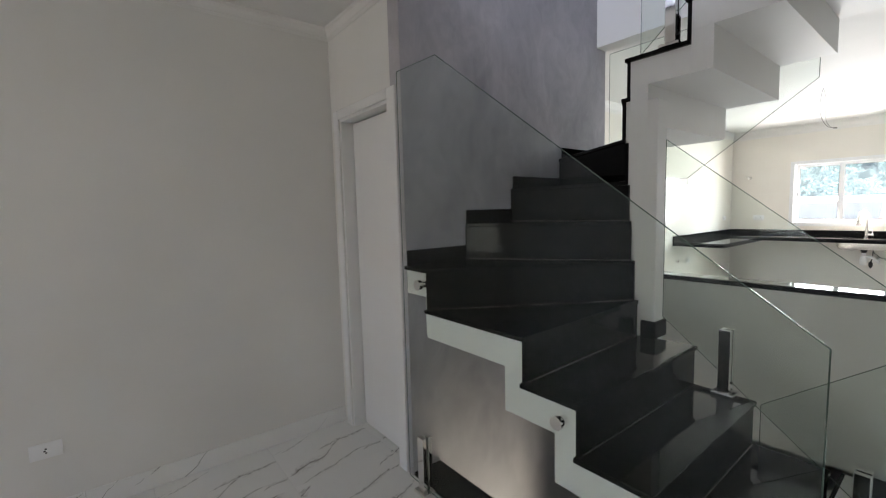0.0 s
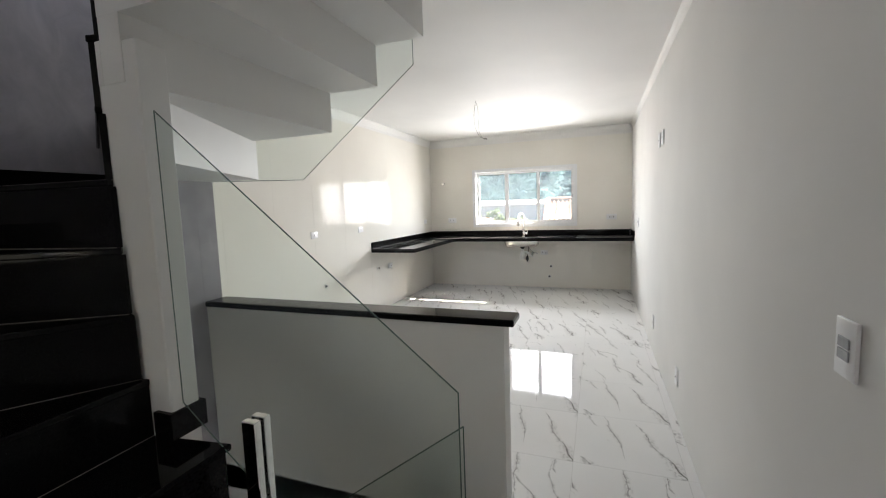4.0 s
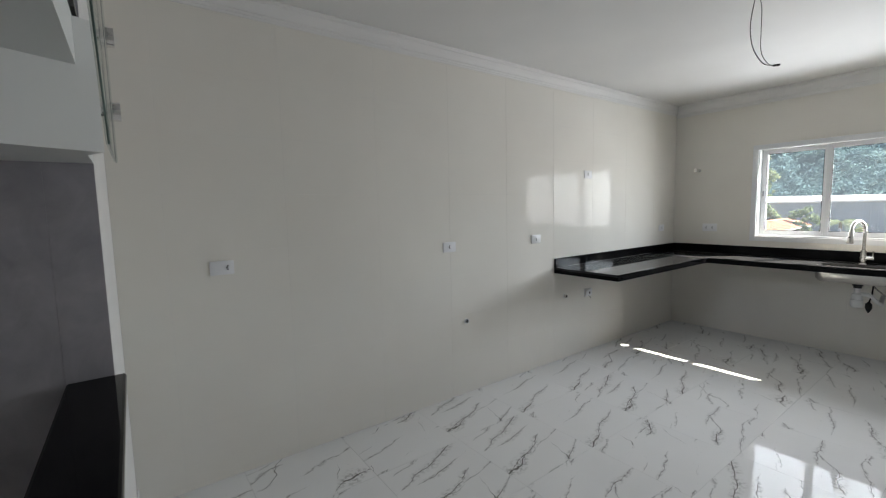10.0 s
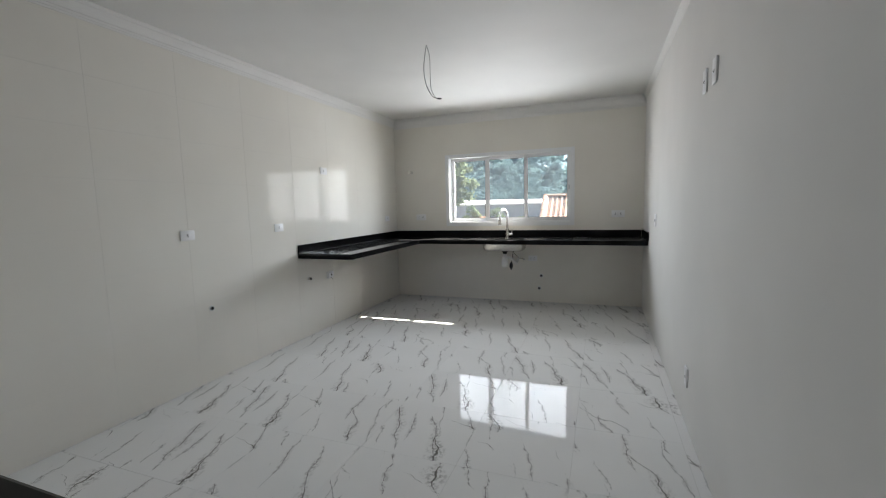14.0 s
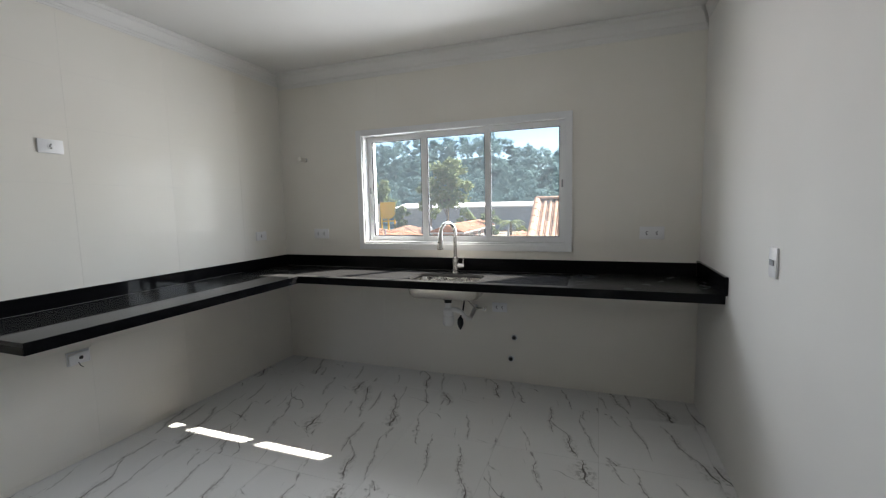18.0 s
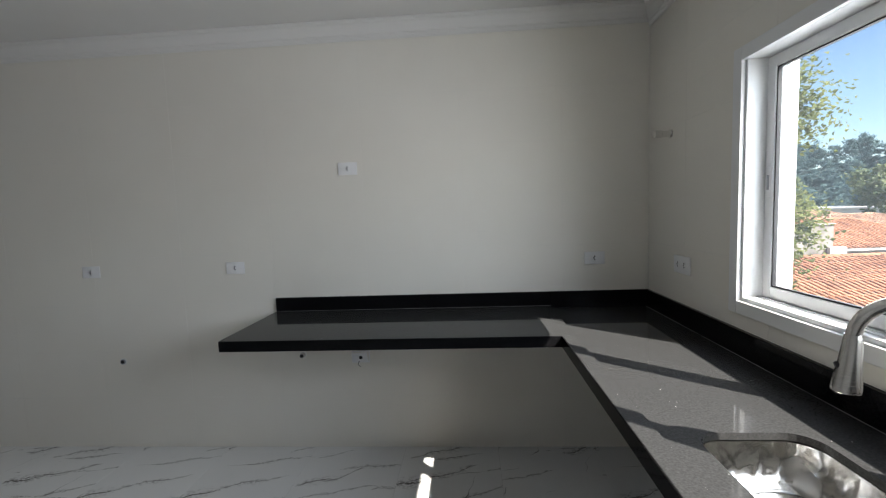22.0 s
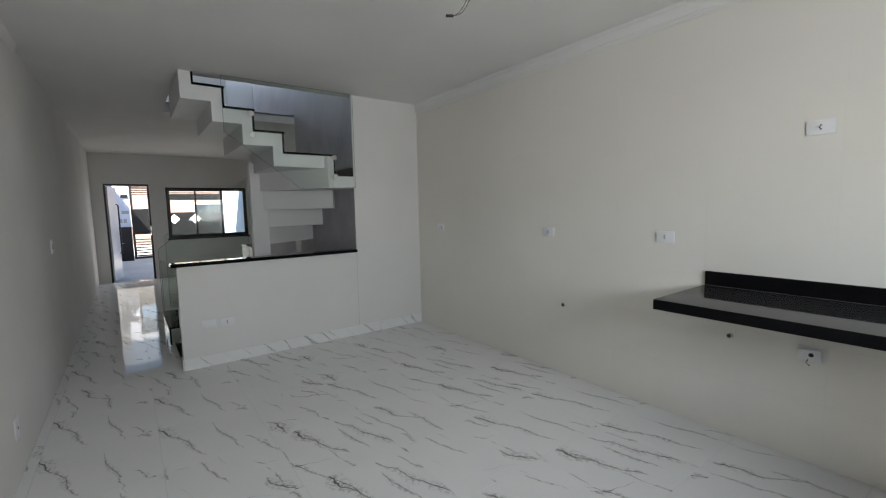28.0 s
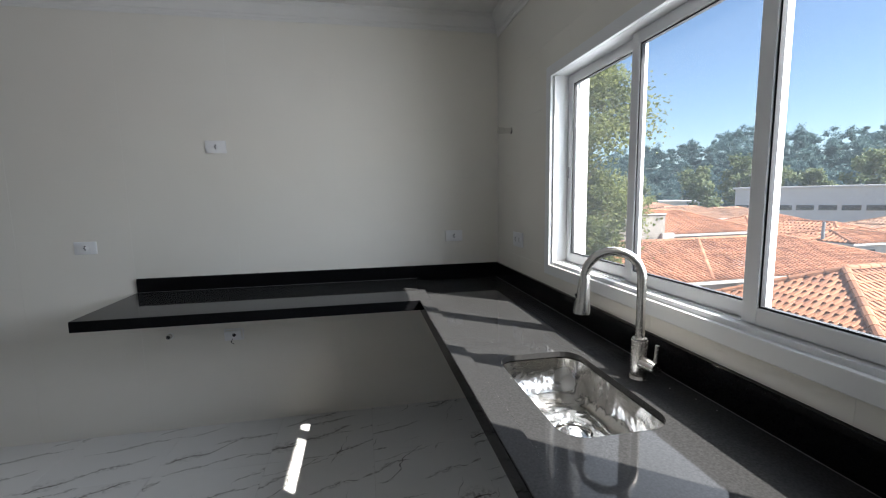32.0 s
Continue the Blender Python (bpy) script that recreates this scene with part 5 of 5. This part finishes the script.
for k in range(10):
    f0, f1 = (k + 0.2) / 10, (k + 0.55) / 10
    bm = BM()
    q = [a.lerp(b, f0).lerp(d.lerp(c, f0), 0.45), a.lerp(b, f1).lerp(d.lerp(c, f1), 0.45), a.lerp(b, f1).lerp(d.lerp(c, f1), 0.6), a.lerp(b, f0).lerp(d.lerp(c, f0), 0.6)]
    bm.faces.new([bm.verts.new(p + Vector((0, 0, 0.03))) for p in q])
    part("roof_light", bm, M_SHEDGREY, gs, "grey translucent roof strip")
yp = thing("sign_panel", bearing(28.1, 88, -1.6), "plain yellow panel on a building corner", "sign")
a, b = bearing(27.1, 88), bearing(29.15, 88)
bm = BM()
prism(bm, [(a.x, a.y), (b.x, b.y), (b.x + 0.6, b.y + 0.3), (a.x + 0.6, a.y + 0.3)], -0.85, 2.55)
part("panel", bm, M_YELLOW, yp)
for az in (27.2, 28.1, 29.0):
    part("leg", rod(BM(), bearing(az, 88.3, GROUND), bearing(az, 88.3, -0.84), 0.2, n=8), M_YELLOW, yp)
part("lattice", rod(BM(), bearing(27.2, 88.3, -1.4), bearing(29.0, 88.3, -1.4), 0.12, n=8), M_YELLOW, yp)


# ---- trees ----
def leaf_mesh(name, lumps, material, rs):
    """Many small bent leaf clumps; lumps: (centre, radius, count, size). Thick within, ragged at the rim."""
    vv = []
    for c, r, n, size in lumps:
        d = rs.normal(size=(n, 3))
        d /= np.linalg.norm(d, axis=1)[:, None] + 1e-6
        p = np.array(c) + d * (r * np.clip(rs.normal(0.72, 0.3, n), 0.05, 1.5))[:, None] * np.array([1, 1, 0.8])
        u = rs.uniform(-1, 1, (n, 3)) * np.array([1, 1, 0.7])
        u /= np.linalg.norm(u, axis=1)[:, None] + 1e-6
        w = np.cross(u, d + np.array([0.01, 0.02, 0.6]))
        w /= np.linalg.norm(w, axis=1)[:, None] + 1e-6
        s = (size * rs.uniform(0.55, 1.35, n))[:, None]
        b = np.cross(u, w) * s * 0.25
        vv.append(np.stack([p + u * s * 0.6, p + w * s * 0.42 + b, p - u * s * 0.6, p - w * s * 0.42 + b], 1).reshape(-1, 3))
    co = np.concatenate(vv)
    k = np.arange(0, len(co), 4)
    tri = np.stack([k, k + 1, k + 2, k + 2, k + 3, k], 1).reshape(-1, 3)
    me = bpy.data.meshes.new(name)
    me.from_pydata(co, [], tri)
    me.materials.append(material)
    return me


def tree(at, base, height, spread, label, leafmat, seed, lumps, per, size, trunk_r=0.2, bare=0.35):
    rg = random.Random(seed)
    at = Vector(at)
    th = thing("tree", (at.x, at.y, base), label, "tree")
    tk = [Vector((at.x + rg.uniform(-1, 1) * spread * 0.05 * i, at.y + rg.uniform(-1, 1) * spread * 0.05 * i, base + height * 0.85 * i / 6)) for i in range(7)]
    bm = BM()
    tube(bm, tk, [trunk_r * (1 - 0.13 * i) for i in range(7)], 9)
    cl = []
    for i in range(lumps):
        f = bare + (1 - bare) * (i + 0.5) / lumps
        a = rg.uniform(0, 2 * math.pi)
        rr = spread * (0.25 + 0.75 * math.sin(math.pi * min(1, (f - bare) / (1 - bare) * 0.85 + 0.12))) * rg.uniform(0.2, 0.95)
        c = Vector((at.x + rr * math.cos(a), at.y + rr * math.sin(a), base + height * f))
        j = min(6, int(f * 6))
        if i % 3 == 0:
            tube(bm, [tk[max(j - 1, 0)], (tk[j] + c) / 2 + Vector((0, 0, 0.1 * spread)), c], [trunk_r * 0.3, trunk_r * 0.17, trunk_r * 0.06], 6)
        cl.append((c, spread * rg.uniform(0.18, 0.36), per, size))
    part("trunk", bm, M_BARK, th, "branching trunk")
    cr = new("crown", leaf_mesh("crown", cl, leafmat, np.random.RandomState(seed)))
    cr.parent = th
    cr.matrix_parent_inverse = th.matrix_basis.inverted()
    return th


tree(bearing(63.5, 9.0), GROUND, 10.0, 1.75, "leafy light green tree close outside the window", M_LEAF, 3, 100, 640, 0.065, 0.06, 0.52)
tree(bearing(19.8, 82), GROUND, 15.2, 4.3, "tall tree before the wooded hill", M_LEAF_MID, 5, 46, 150, 0.5, 0.35, 0.45)
tree(bearing(22.2, 88), GROUND, 12.5, 3.0, "tree beside the warehouse", M_LEAF_MID, 9, 26, 110, 0.5, 0.25)
tree(bearing(17.2, 70), GROUND, 6.0, 2.2, "small tree behind the pink house", M_LEAF_MID, 15, 16, 110, 0.4, 0.2)
tree(bearing(26.2, 84), GROUND, 6.5, 2.4, "bushy tree among the roofs", M_LEAF_MID, 12, 16, 100, 0.4, 0.2)
tree(bearing(47.5, 80), GROUND, 8.0, 3.0, "bushy tree among the roofs", M_LEAF_MID, 13, 18, 110, 0.5, 0.2)
tree(bearing(55, 72), GROUND, 9.0, 3.5, "bushy tree among the roofs", M_LEAF_MID, 16, 18, 120, 0.5, 0.2)
tree(bearing(9.6, 56), GROUND, 3.6, 1.5, "round green shrub beside the palm", M_LEAF, 14, 12, 110, 0.28, 0.12)
tree(bearing(14.2, 68), GROUND, 5.6, 1.9, "bushy tree behind the pink house", M_LEAF_MID, 17, 14, 110, 0.35, 0.15)
for az, d, h, sp, sd in ((31.5, 112, 11.5, 4.5, 31), (34.0, 108, 13.0, 5.0, 32), (41.5, 110, 11.5, 4.6, 33), (44.5, 112, 14.0, 5.0, 34), (29.0, 116, 13.5, 4.6, 35), (38.0, 116, 10.5, 4.8, 36), (48.5, 114, 12.0, 5.0, 37)):
    tree(bearing(az, d), GROUND, h, sp, "light green tree at the foot of the hill", M_LEAF_MID, sd, 34, 120, 0.55, 0.3, 0.3)

# palm
pl = thing("palm_tree", bearing(11.4, 58, GROUND), "feathery palm tree among the houses", "palm")
pb = bearing(11.4, 58, GROUND)
part("trunk", tube(BM(), [pb, pb + Vector((0.1, 0, 2)), pb + Vector((0.15, 0.05, 4.2))], [0.22, 0.17, 0.15], 9), M_BARK, pl)
rg = random.Random(4)
for i in range(15):
    a = 2 * math.pi * i / 15 + rg.uniform(-0.15, 0.15)
    ln = rg.uniform(1.9, 2.5)
    rise = rg.uniform(0.2, 1.2)
    stem = [pb + Vector((0.15 + math.cos(a) * ln * s, 0.05 + math.sin(a) * ln * s, 4.2 + rise * s * 1.6 - 2.0 * s * s)) for s in (0, 0.25, 0.5, 0.75, 1)]
    bm = BM()
    tube(bm, stem, [0.03, 0.025, 0.02, 0.012, 0.006], 5)
    for k in range(18):
        s = 0.12 + 0.88 * k / 18
        p = stem[min(int(s * 4), 3)].lerp(stem[min(int(s * 4), 3) + 1], s * 4 - int(s * 4) if s < 1 else 1)
        for sg in (-1, 1):
            tip = p + Vector((-math.sin(a) * sg * 0.38, math.cos(a) * sg * 0.38, -0.3)) + Vector((math.cos(a), math.sin(a), 0)) * 0.18
            w = Vector((math.cos(a), math.sin(a), 0)) * 0.04
            bm.faces.new([bm.verts.new(p - w), bm.verts.new(p + w), bm.verts.new(tip)])
    part("frond", bm, M_LEAF_MID, pl)

# wooded hill: a rising ground sheet and one far wood
CREST = [(-25, 4.2), (0, 4.8), (6.3, 6.0), (10.3, 7.8), (14.2, 9.0), (18.2, 8.4), (22.8, 9.2), (26.8, 8.2), (29.8, 6.6), (33.6, 5.4), (39.2, 5.0), (43.3, 6.3), (47, 5.3), (52, 4.2), (60, 3.6), (75, 3.7)]
def crest(az):
    for (a0, e0), (a1, e1) in zip(CREST, CREST[1:]):
        if a0 <= az <= a1:
            return e0 + (e1 - e0) * (az - a0) / (a1 - a0)
    return CREST[0][1] if az < CREST[0][0] else CREST[-1][1]


def hill_height(az, d):
    f = min(max((d - 128) / 75, 0), 1)
    return GROUND + (EYE0.z + d * math.tan(radians(crest(az) * 0.74)) - GROUND) * (f * f * (3 - 2 * f))


bm = BM()
cols = [[bm.verts.new(bearing(az, d, hill_height(az, d) - 0.3)) for d in (128, 145, 160, 175, 190, 205, 240)] for az in range(-30, 81, 2)]
for ca, cb_ in zip(cols, cols[1:]):
    for i in range(6):
        bm.faces.new((ca[i], ca[i + 1], cb_[i + 1], cb_[i]))
setting("backdrop_hill", bm, M_LEAF_HAZED, "dark wooded hillside beyond the roofs", "hill", True)
rg = random.Random(21)
lumps = []
for _ in range(900):
    az = rg.uniform(-12, 66)
    d = 134 + 72 * rg.random()
    zb = hill_height(az, d)
    hgt = rg.uniform(6.0, 11.5) * (0.75 + 0.25 * crest(az) / 8)
    c = bearing(az, d, zb)
    wd_ = hgt * rg.uniform(0.22, 0.4)
    for _k in range(rg.randint(7, 11)):
        f = rg.uniform(0.3, 0.98)
        sp = wd_ * math.sin(math.pi * min(f, 0.93)) ** 0.6
        lc = c + Vector((rg.uniform(-1, 1) * sp, rg.uniform(-1, 1) * sp, hgt * f))
        lumps.append((lc, wd_ * rg.uniform(0.30, 0.55), 64, rg.uniform(0.32, 0.55)))
# The wood's hazy look comes from its blue-tinted leaf colour.
tagged(new("far_wood", leaf_mesh("far_wood", lumps, M_LEAF_HAZED, np.random.RandomState(2))), "dense hazy green woodland covering the hill", "woodland", "", "stuff")

# ---- front: entrance door, window and walled forecourt ----
fd = tagged(thing("door_2", (XF, -0.33, 0), "open black aluminium entrance door with a long handle", "door"), kind="structure")
# frame in the opening
bm = BM()
ya, yb, _, zt = FDOOR
box(bm, XF - 0.14, XF - 0.01, ya + 0.001, ya + 0.035, 0.001, zt - 0.001)
box(bm, XF - 0.14, XF - 0.01, yb - 0.035, yb - 0.001, 0.001, zt - 0.001)
box(bm, XF - 0.14, XF - 0.01, ya + 0.035, yb - 0.035, zt - 0.035, zt - 0.001)
part("door_frame", bm, M_DARKALU, fd)
M_LEAFWHITE = painted("entrance_door_paint", (0.72, 0.73, 0.76), 0.25, 0.03)
def swung(bm):
    """Turned on the hinge at the frame's outer corner, almost square to the wall."""
    bmesh.ops.transform(bm, matrix=pose(XF - 0.15, ya + 0.04, 0, 0, 0, 169), verts=bm.verts)
    return bm
lf = part("leaf", swung(box(BM(), 0.0, 0.66, -0.02, 0.02, 0.01, zt - 0.04, 0.002)), M_LEAFWHITE, fd, "pale door leaf standing open to the outside")
part("handle", swung(tube(BM(), [(0.56, -0.02, 0.55), (0.56, -0.06, 0.57), (0.56, -0.06, 1.6), (0.56, -0.02, 1.62)], 0.014, 10)), M_DARKALU, lf, "long black pull bar", True)
for z in (0.25, 1.0, 1.75):
    part("hinge", rod(BM(), (XF - 0.155, ya + 0.02, z), (XF - 0.155, ya + 0.02, z + 0.12), 0.012, n=10), M_STEEL, fd)
part("lock_plate", box(BM(), XF - 0.012, XF - 0.008, yb - 0.03, yb - 0.01, 0.95, 1.15), M_STEEL, fd)

wf = tagged(thing("window_2", (XF, 1.5, 0.85), "black framed sliding front window", "window"), kind="structure")
ya, yb, za, zt = FWIN
part("window_frame", frame_ring(BM(), XF - 0.13, XF - 0.02, ya + 0.001, yb - 0.001, za + 0.001, zt - 0.001, 0.035), M_DARKALU, wf)
for a, b, x in ((ya + 0.036, ya + 0.57, XF - 0.06), (ya + 0.54, ya + 1.09, XF - 0.095), (ya + 1.06, yb - 0.036, XF - 0.06)):
    s = part("sash", frame_ring(BM(), x, x + 0.025, a, b, za + 0.036, zt - 0.036, 0.035), M_DARKALU, wf)
    pn = part("pane", box(BM(), x + 0.01, x + 0.014, a + 0.036, b - 0.036, za + 0.073, zt - 0.073), M_CLEAR, s)
    pn.visible_shadow = False
part("window_sill", box(BM(), XF - 0.16, XF + 0.02, ya - 0.03, yb + 0.03, za - 0.03, za - 0.001, 0.004), M_GRANITE, wf)

M_PAVE = painted("forecourt_concrete", (0.55, 0.54, 0.52), 0.6, 0.12)
# White walls; the blue of open shade is mixed into the paint colour.
M_WHITE_SKYLIT = painted("skylit_forecourt_paint", (0.62, 0.66, 0.76), 0.8, 0.05)
FX = -8.6
bm = BM()
box(bm, FX - 3.0, XF - 0.1501, YR - 0.2, YL + 0.8, -0.2, -0.04)
setting("pavement_forecourt", bm, M_PAVE, "pale forecourt floor before the house", "pavement")
bm = BM()
box(bm, FX - 0.1, XF - 0.151, YR - 0.2, YR - 0.05, -0.2, 2.7)
setting("wall_forecourt_1", bm, M_WHITE_SKYLIT, "white forecourt side wall", "wall")
bm = BM()
box(bm, FX - 0.1, XF - 0.151, 2.72, 2.87, -0.2, 3.2)
setting("wall_forecourt_2", bm, M_WHITE_SKYLIT, "white forecourt side wall", "wall")
bm = BM()
box(bm, FX - 0.15, FX, 0.93, 1.05, -0.04, 2.45)
box(bm, FX - 0.15, FX, YR - 0.05, 0.10, -0.04, 2.45)
box(bm, FX - 0.15, FX, YR - 0.05, 2.72, 2.45, 2.62)
setting("wall_street", bm, M_WHITE_SKYLIT, "white street wall with openings for the gates", "wall")
def gate(name, y0, y1, label, solids, slatted, light_plates=()):
    gt = thing(name, (FX, (y0 + y1) / 2, -0.04), label, "gate")
    part("gate_frame", frame_ring(BM(), FX - 0.09, FX - 0.04, y0, y1, -0.02, 2.40, 0.06), M_DARKALU, gt)
    for z0, z1 in solids:
        part("panel", box(BM(), FX - 0.075, FX - 0.055, y0 + 0.0605, y1 - 0.0605, z0, z1), M_DARKALU, gt, "solid black panel")
    for z0, z1, step in slatted:
        for i in range(int((z1 - z0) / step)):
            z = z0 + i * step
            part("slat", box(BM(), FX - 0.08, FX - 0.05, y0 + 0.0605, y1 - 0.0605, z, z + step * 0.42), M_DARKALU, gt)
    # Pale plates stand in for bright light through diamond cutouts.
    for y, z in light_plates:
        bm = BM()
        vs = [bm.verts.new((FX - 0.05, y + a, z + b)) for a, b in ((0, -0.16), (0.16, 0), (0, 0.16), (-0.16, 0))]
        vs += [bm.verts.new((FX - 0.0545, v.co.y, v.co.z)) for v in vs]
        bm.faces.new(vs[:4])
        for k in range(4):
            bm.faces.new((vs[k], vs[(k + 1) % 4], vs[(k + 1) % 4 + 4], vs[k + 4]))
        part("ornament", bm, M_ALU, gt, "pale diamond plate standing in for light through a cutout")
    return gt


gate("pedestrian_gate", 0.11, 0.925, "black metal pedestrian gate with slats and a solid middle", [(0.75, 1.55)], [(0.06, 0.74, 0.085), (1.98, 2.33, 0.07)])
gate("car_gate", 1.055, 2.715, "black metal car gate with slats and pale plates for lit diamond cutouts", [(0.05, 1.42), (1.82, 2.03)], [(2.05, 2.33, 0.06)], [(1.25, 1.2), (1.85, 1.2)])
cbn = thing("meter_cabinet", (FX + 0.2, -0.06, 0), "low black meter cabinet against the street wall", "cabinet")
part("body", box(BM(), FX + 0.0005, FX + 0.30, -0.24, 0.09, -0.04, 1.0, 0.004), M_DARKALU, cbn)
part("handle", box(BM(), FX + 0.3005, FX + 0.315, -0.20, -0.12, 0.5, 0.52, 0.003), M_STEEL, cbn)
sk_ = thing("outdoor_socket", (FX, -0.1, 1.19), "white double socket plate on the street wall", "socket")
for y in (-0.16, -0.05):
    part("plate", box(BM(), FX + 0.0005, FX + 0.012, y - 0.04, y + 0.04, 1.13, 1.25, 0.003), M_PLASTIC_GREY, sk_)
# across the street
bm = BM()
box(bm, -18.0, FX - 3.0005, -14, 16, -0.35, -0.15)
setting("road", bm, M_PAVE, "worn grey street before the gates", "road")
fc = thing("house", (-18.2, 1.0, -0.35), "pale pink house across the street", "house", "neighbouring houses")
part("wall", box(BM(), -22.0, -18.2, -9, 11, -0.35, 3.0), M_PINK, fc)
part("roof", box(BM(), -22.3, -17.9, -9.3, 11.3, 3.001, 3.2, 0.02), M_CLAY, fc)
for y in (-4.0, -0.5, 3.5, 7.0):
    wn_ = part("window", box(BM(), -18.199, -18.16, y - 0.7, y + 0.7, 0.7, 1.9), M_OUTWALL, fc)
    part("pane", box(BM(), -18.159, -18.15, y - 0.62, y + 0.62, 0.78, 1.82), M_DARKPANE, wn_, "dark window pane")
for z, lab in ((1.45, "small grey intercom on the forecourt wall"), (1.95, "small black wall lamp on the forecourt wall")):
    it = thing("intercom" if z < 1.9 else "wall_lamp", (FX + 0.001, -0.0, z), lab, "intercom" if z < 1.9 else "lamp")
    part("case", box(BM(), FX + 0.0005, FX + 0.05, -0.12, 0.06, z - 0.05, z + 0.05, 0.008), M_BLACK if z > 1.9 else M_PLASTIC_GREY, it)

# ---- floor tiles and wall tiles, each a piece of its own ----
PITCH, JOINT = 0.585, 0.0012


def cut_tiles(rects, ox, oy, px, py, JOINT=JOINT):
    """Tile rectangles of a grid, cut at the edges of each rectangle of the plan."""
    out = []
    for X0, X1, Y0, Y1 in rects:
        i = math.floor((X0 - ox) / px)
        while ox + i * px < X1 - 1e-6:
            j = math.floor((Y0 - oy) / py)
            while oy + j * py < Y1 - 1e-6:
                a0, a1 = max(X0, ox + i * px), min(X1, ox + (i + 1) * px)
                b0, b1 = max(Y0, oy + j * py), min(Y1, oy + (j + 1) * py)
                if a1 - a0 > 0.012 and b1 - b0 > 0.012:
                    out.append((a0 + JOINT / 2, a1 - JOINT / 2, b0 + JOINT / 2, b1 - JOINT / 2))
                j += 1
            i += 1
    return out


shared = {}


def tile_mesh(w, h, t, material):
    key = (round(w, 4), round(h, 4), t, material.name)
    if key not in shared:
        bm = BM()
        e = min(0.0006, t * 0.5)
        lo = [bm.verts.new((x, y, 0)) for x, y in ((0, 0), (w, 0), (w, h), (0, h))]
        md = [bm.verts.new((x, y, t - e)) for x, y in ((0, 0), (w, 0), (w, h), (0, h))]
        hi = [bm.verts.new((x, y, t)) for x, y in ((e, e), (w - e, e), (w - e, h - e), (e, h - e))]
        for a, b in ((lo, md), (md, hi)):
            for i in range(4):
                bm.faces.new((a[i], a[(i + 1) % 4], b[(i + 1) % 4], b[i]))
        bm.faces.new(hi)
        bm.faces.new(lo[::-1])
        shared[key] = mesh_of("tile", bm, material)
    return shared[key]


for a0, a1, b0, b1 in cut_tiles(floor_rects(), 5.155, 0.095, PITCH, 0.572):
    ob = new("tile", tile_mesh(a1 - a0, b1 - b0, 0.0021, M_MARBLE))
    ob.parent = FLOOR
    ob.location = (a0, b0, -0.0021)

wk, ww = bpy.data.objects["wall_kitchen"], bpy.data.objects["wall_window"]
for a0, a1, b0, b1 in cut_tiles([(XK + 0.001, XW, 0.0, ZC - 0.001)], 6.70, 1.58, 0.60, 0.31, 0.0007):
    ob = new("tile", tile_mesh(a1 - a0, b1 - b0, 0.0008, M_TILE))
    ob.parent = wk
    ob.rotation_euler = (radians(90), 0, 0)
    ob.location = (a0, YL + 0.00085, b0)
wy0, wy1, wz0, wz1 = WIN
for a0, a1, b0, b1 in cut_tiles([(YR, YL, 0.0, wz0), (YR, YL, wz1, ZC - 0.001), (YR, wy0, wz0, wz1), (wy1, YL, wz0, wz1)], YL - 0.42, 1.58, 0.60, 0.31, 0.0007):
    ob = new("tile", tile_mesh(a1 - a0, b1 - b0, 0.0008, M_TILE))
    ob.parent = ww
    ob.rotation_euler = (radians(90), 0, radians(-90))
    ob.location = (XW + 0.00085, a1, b0)
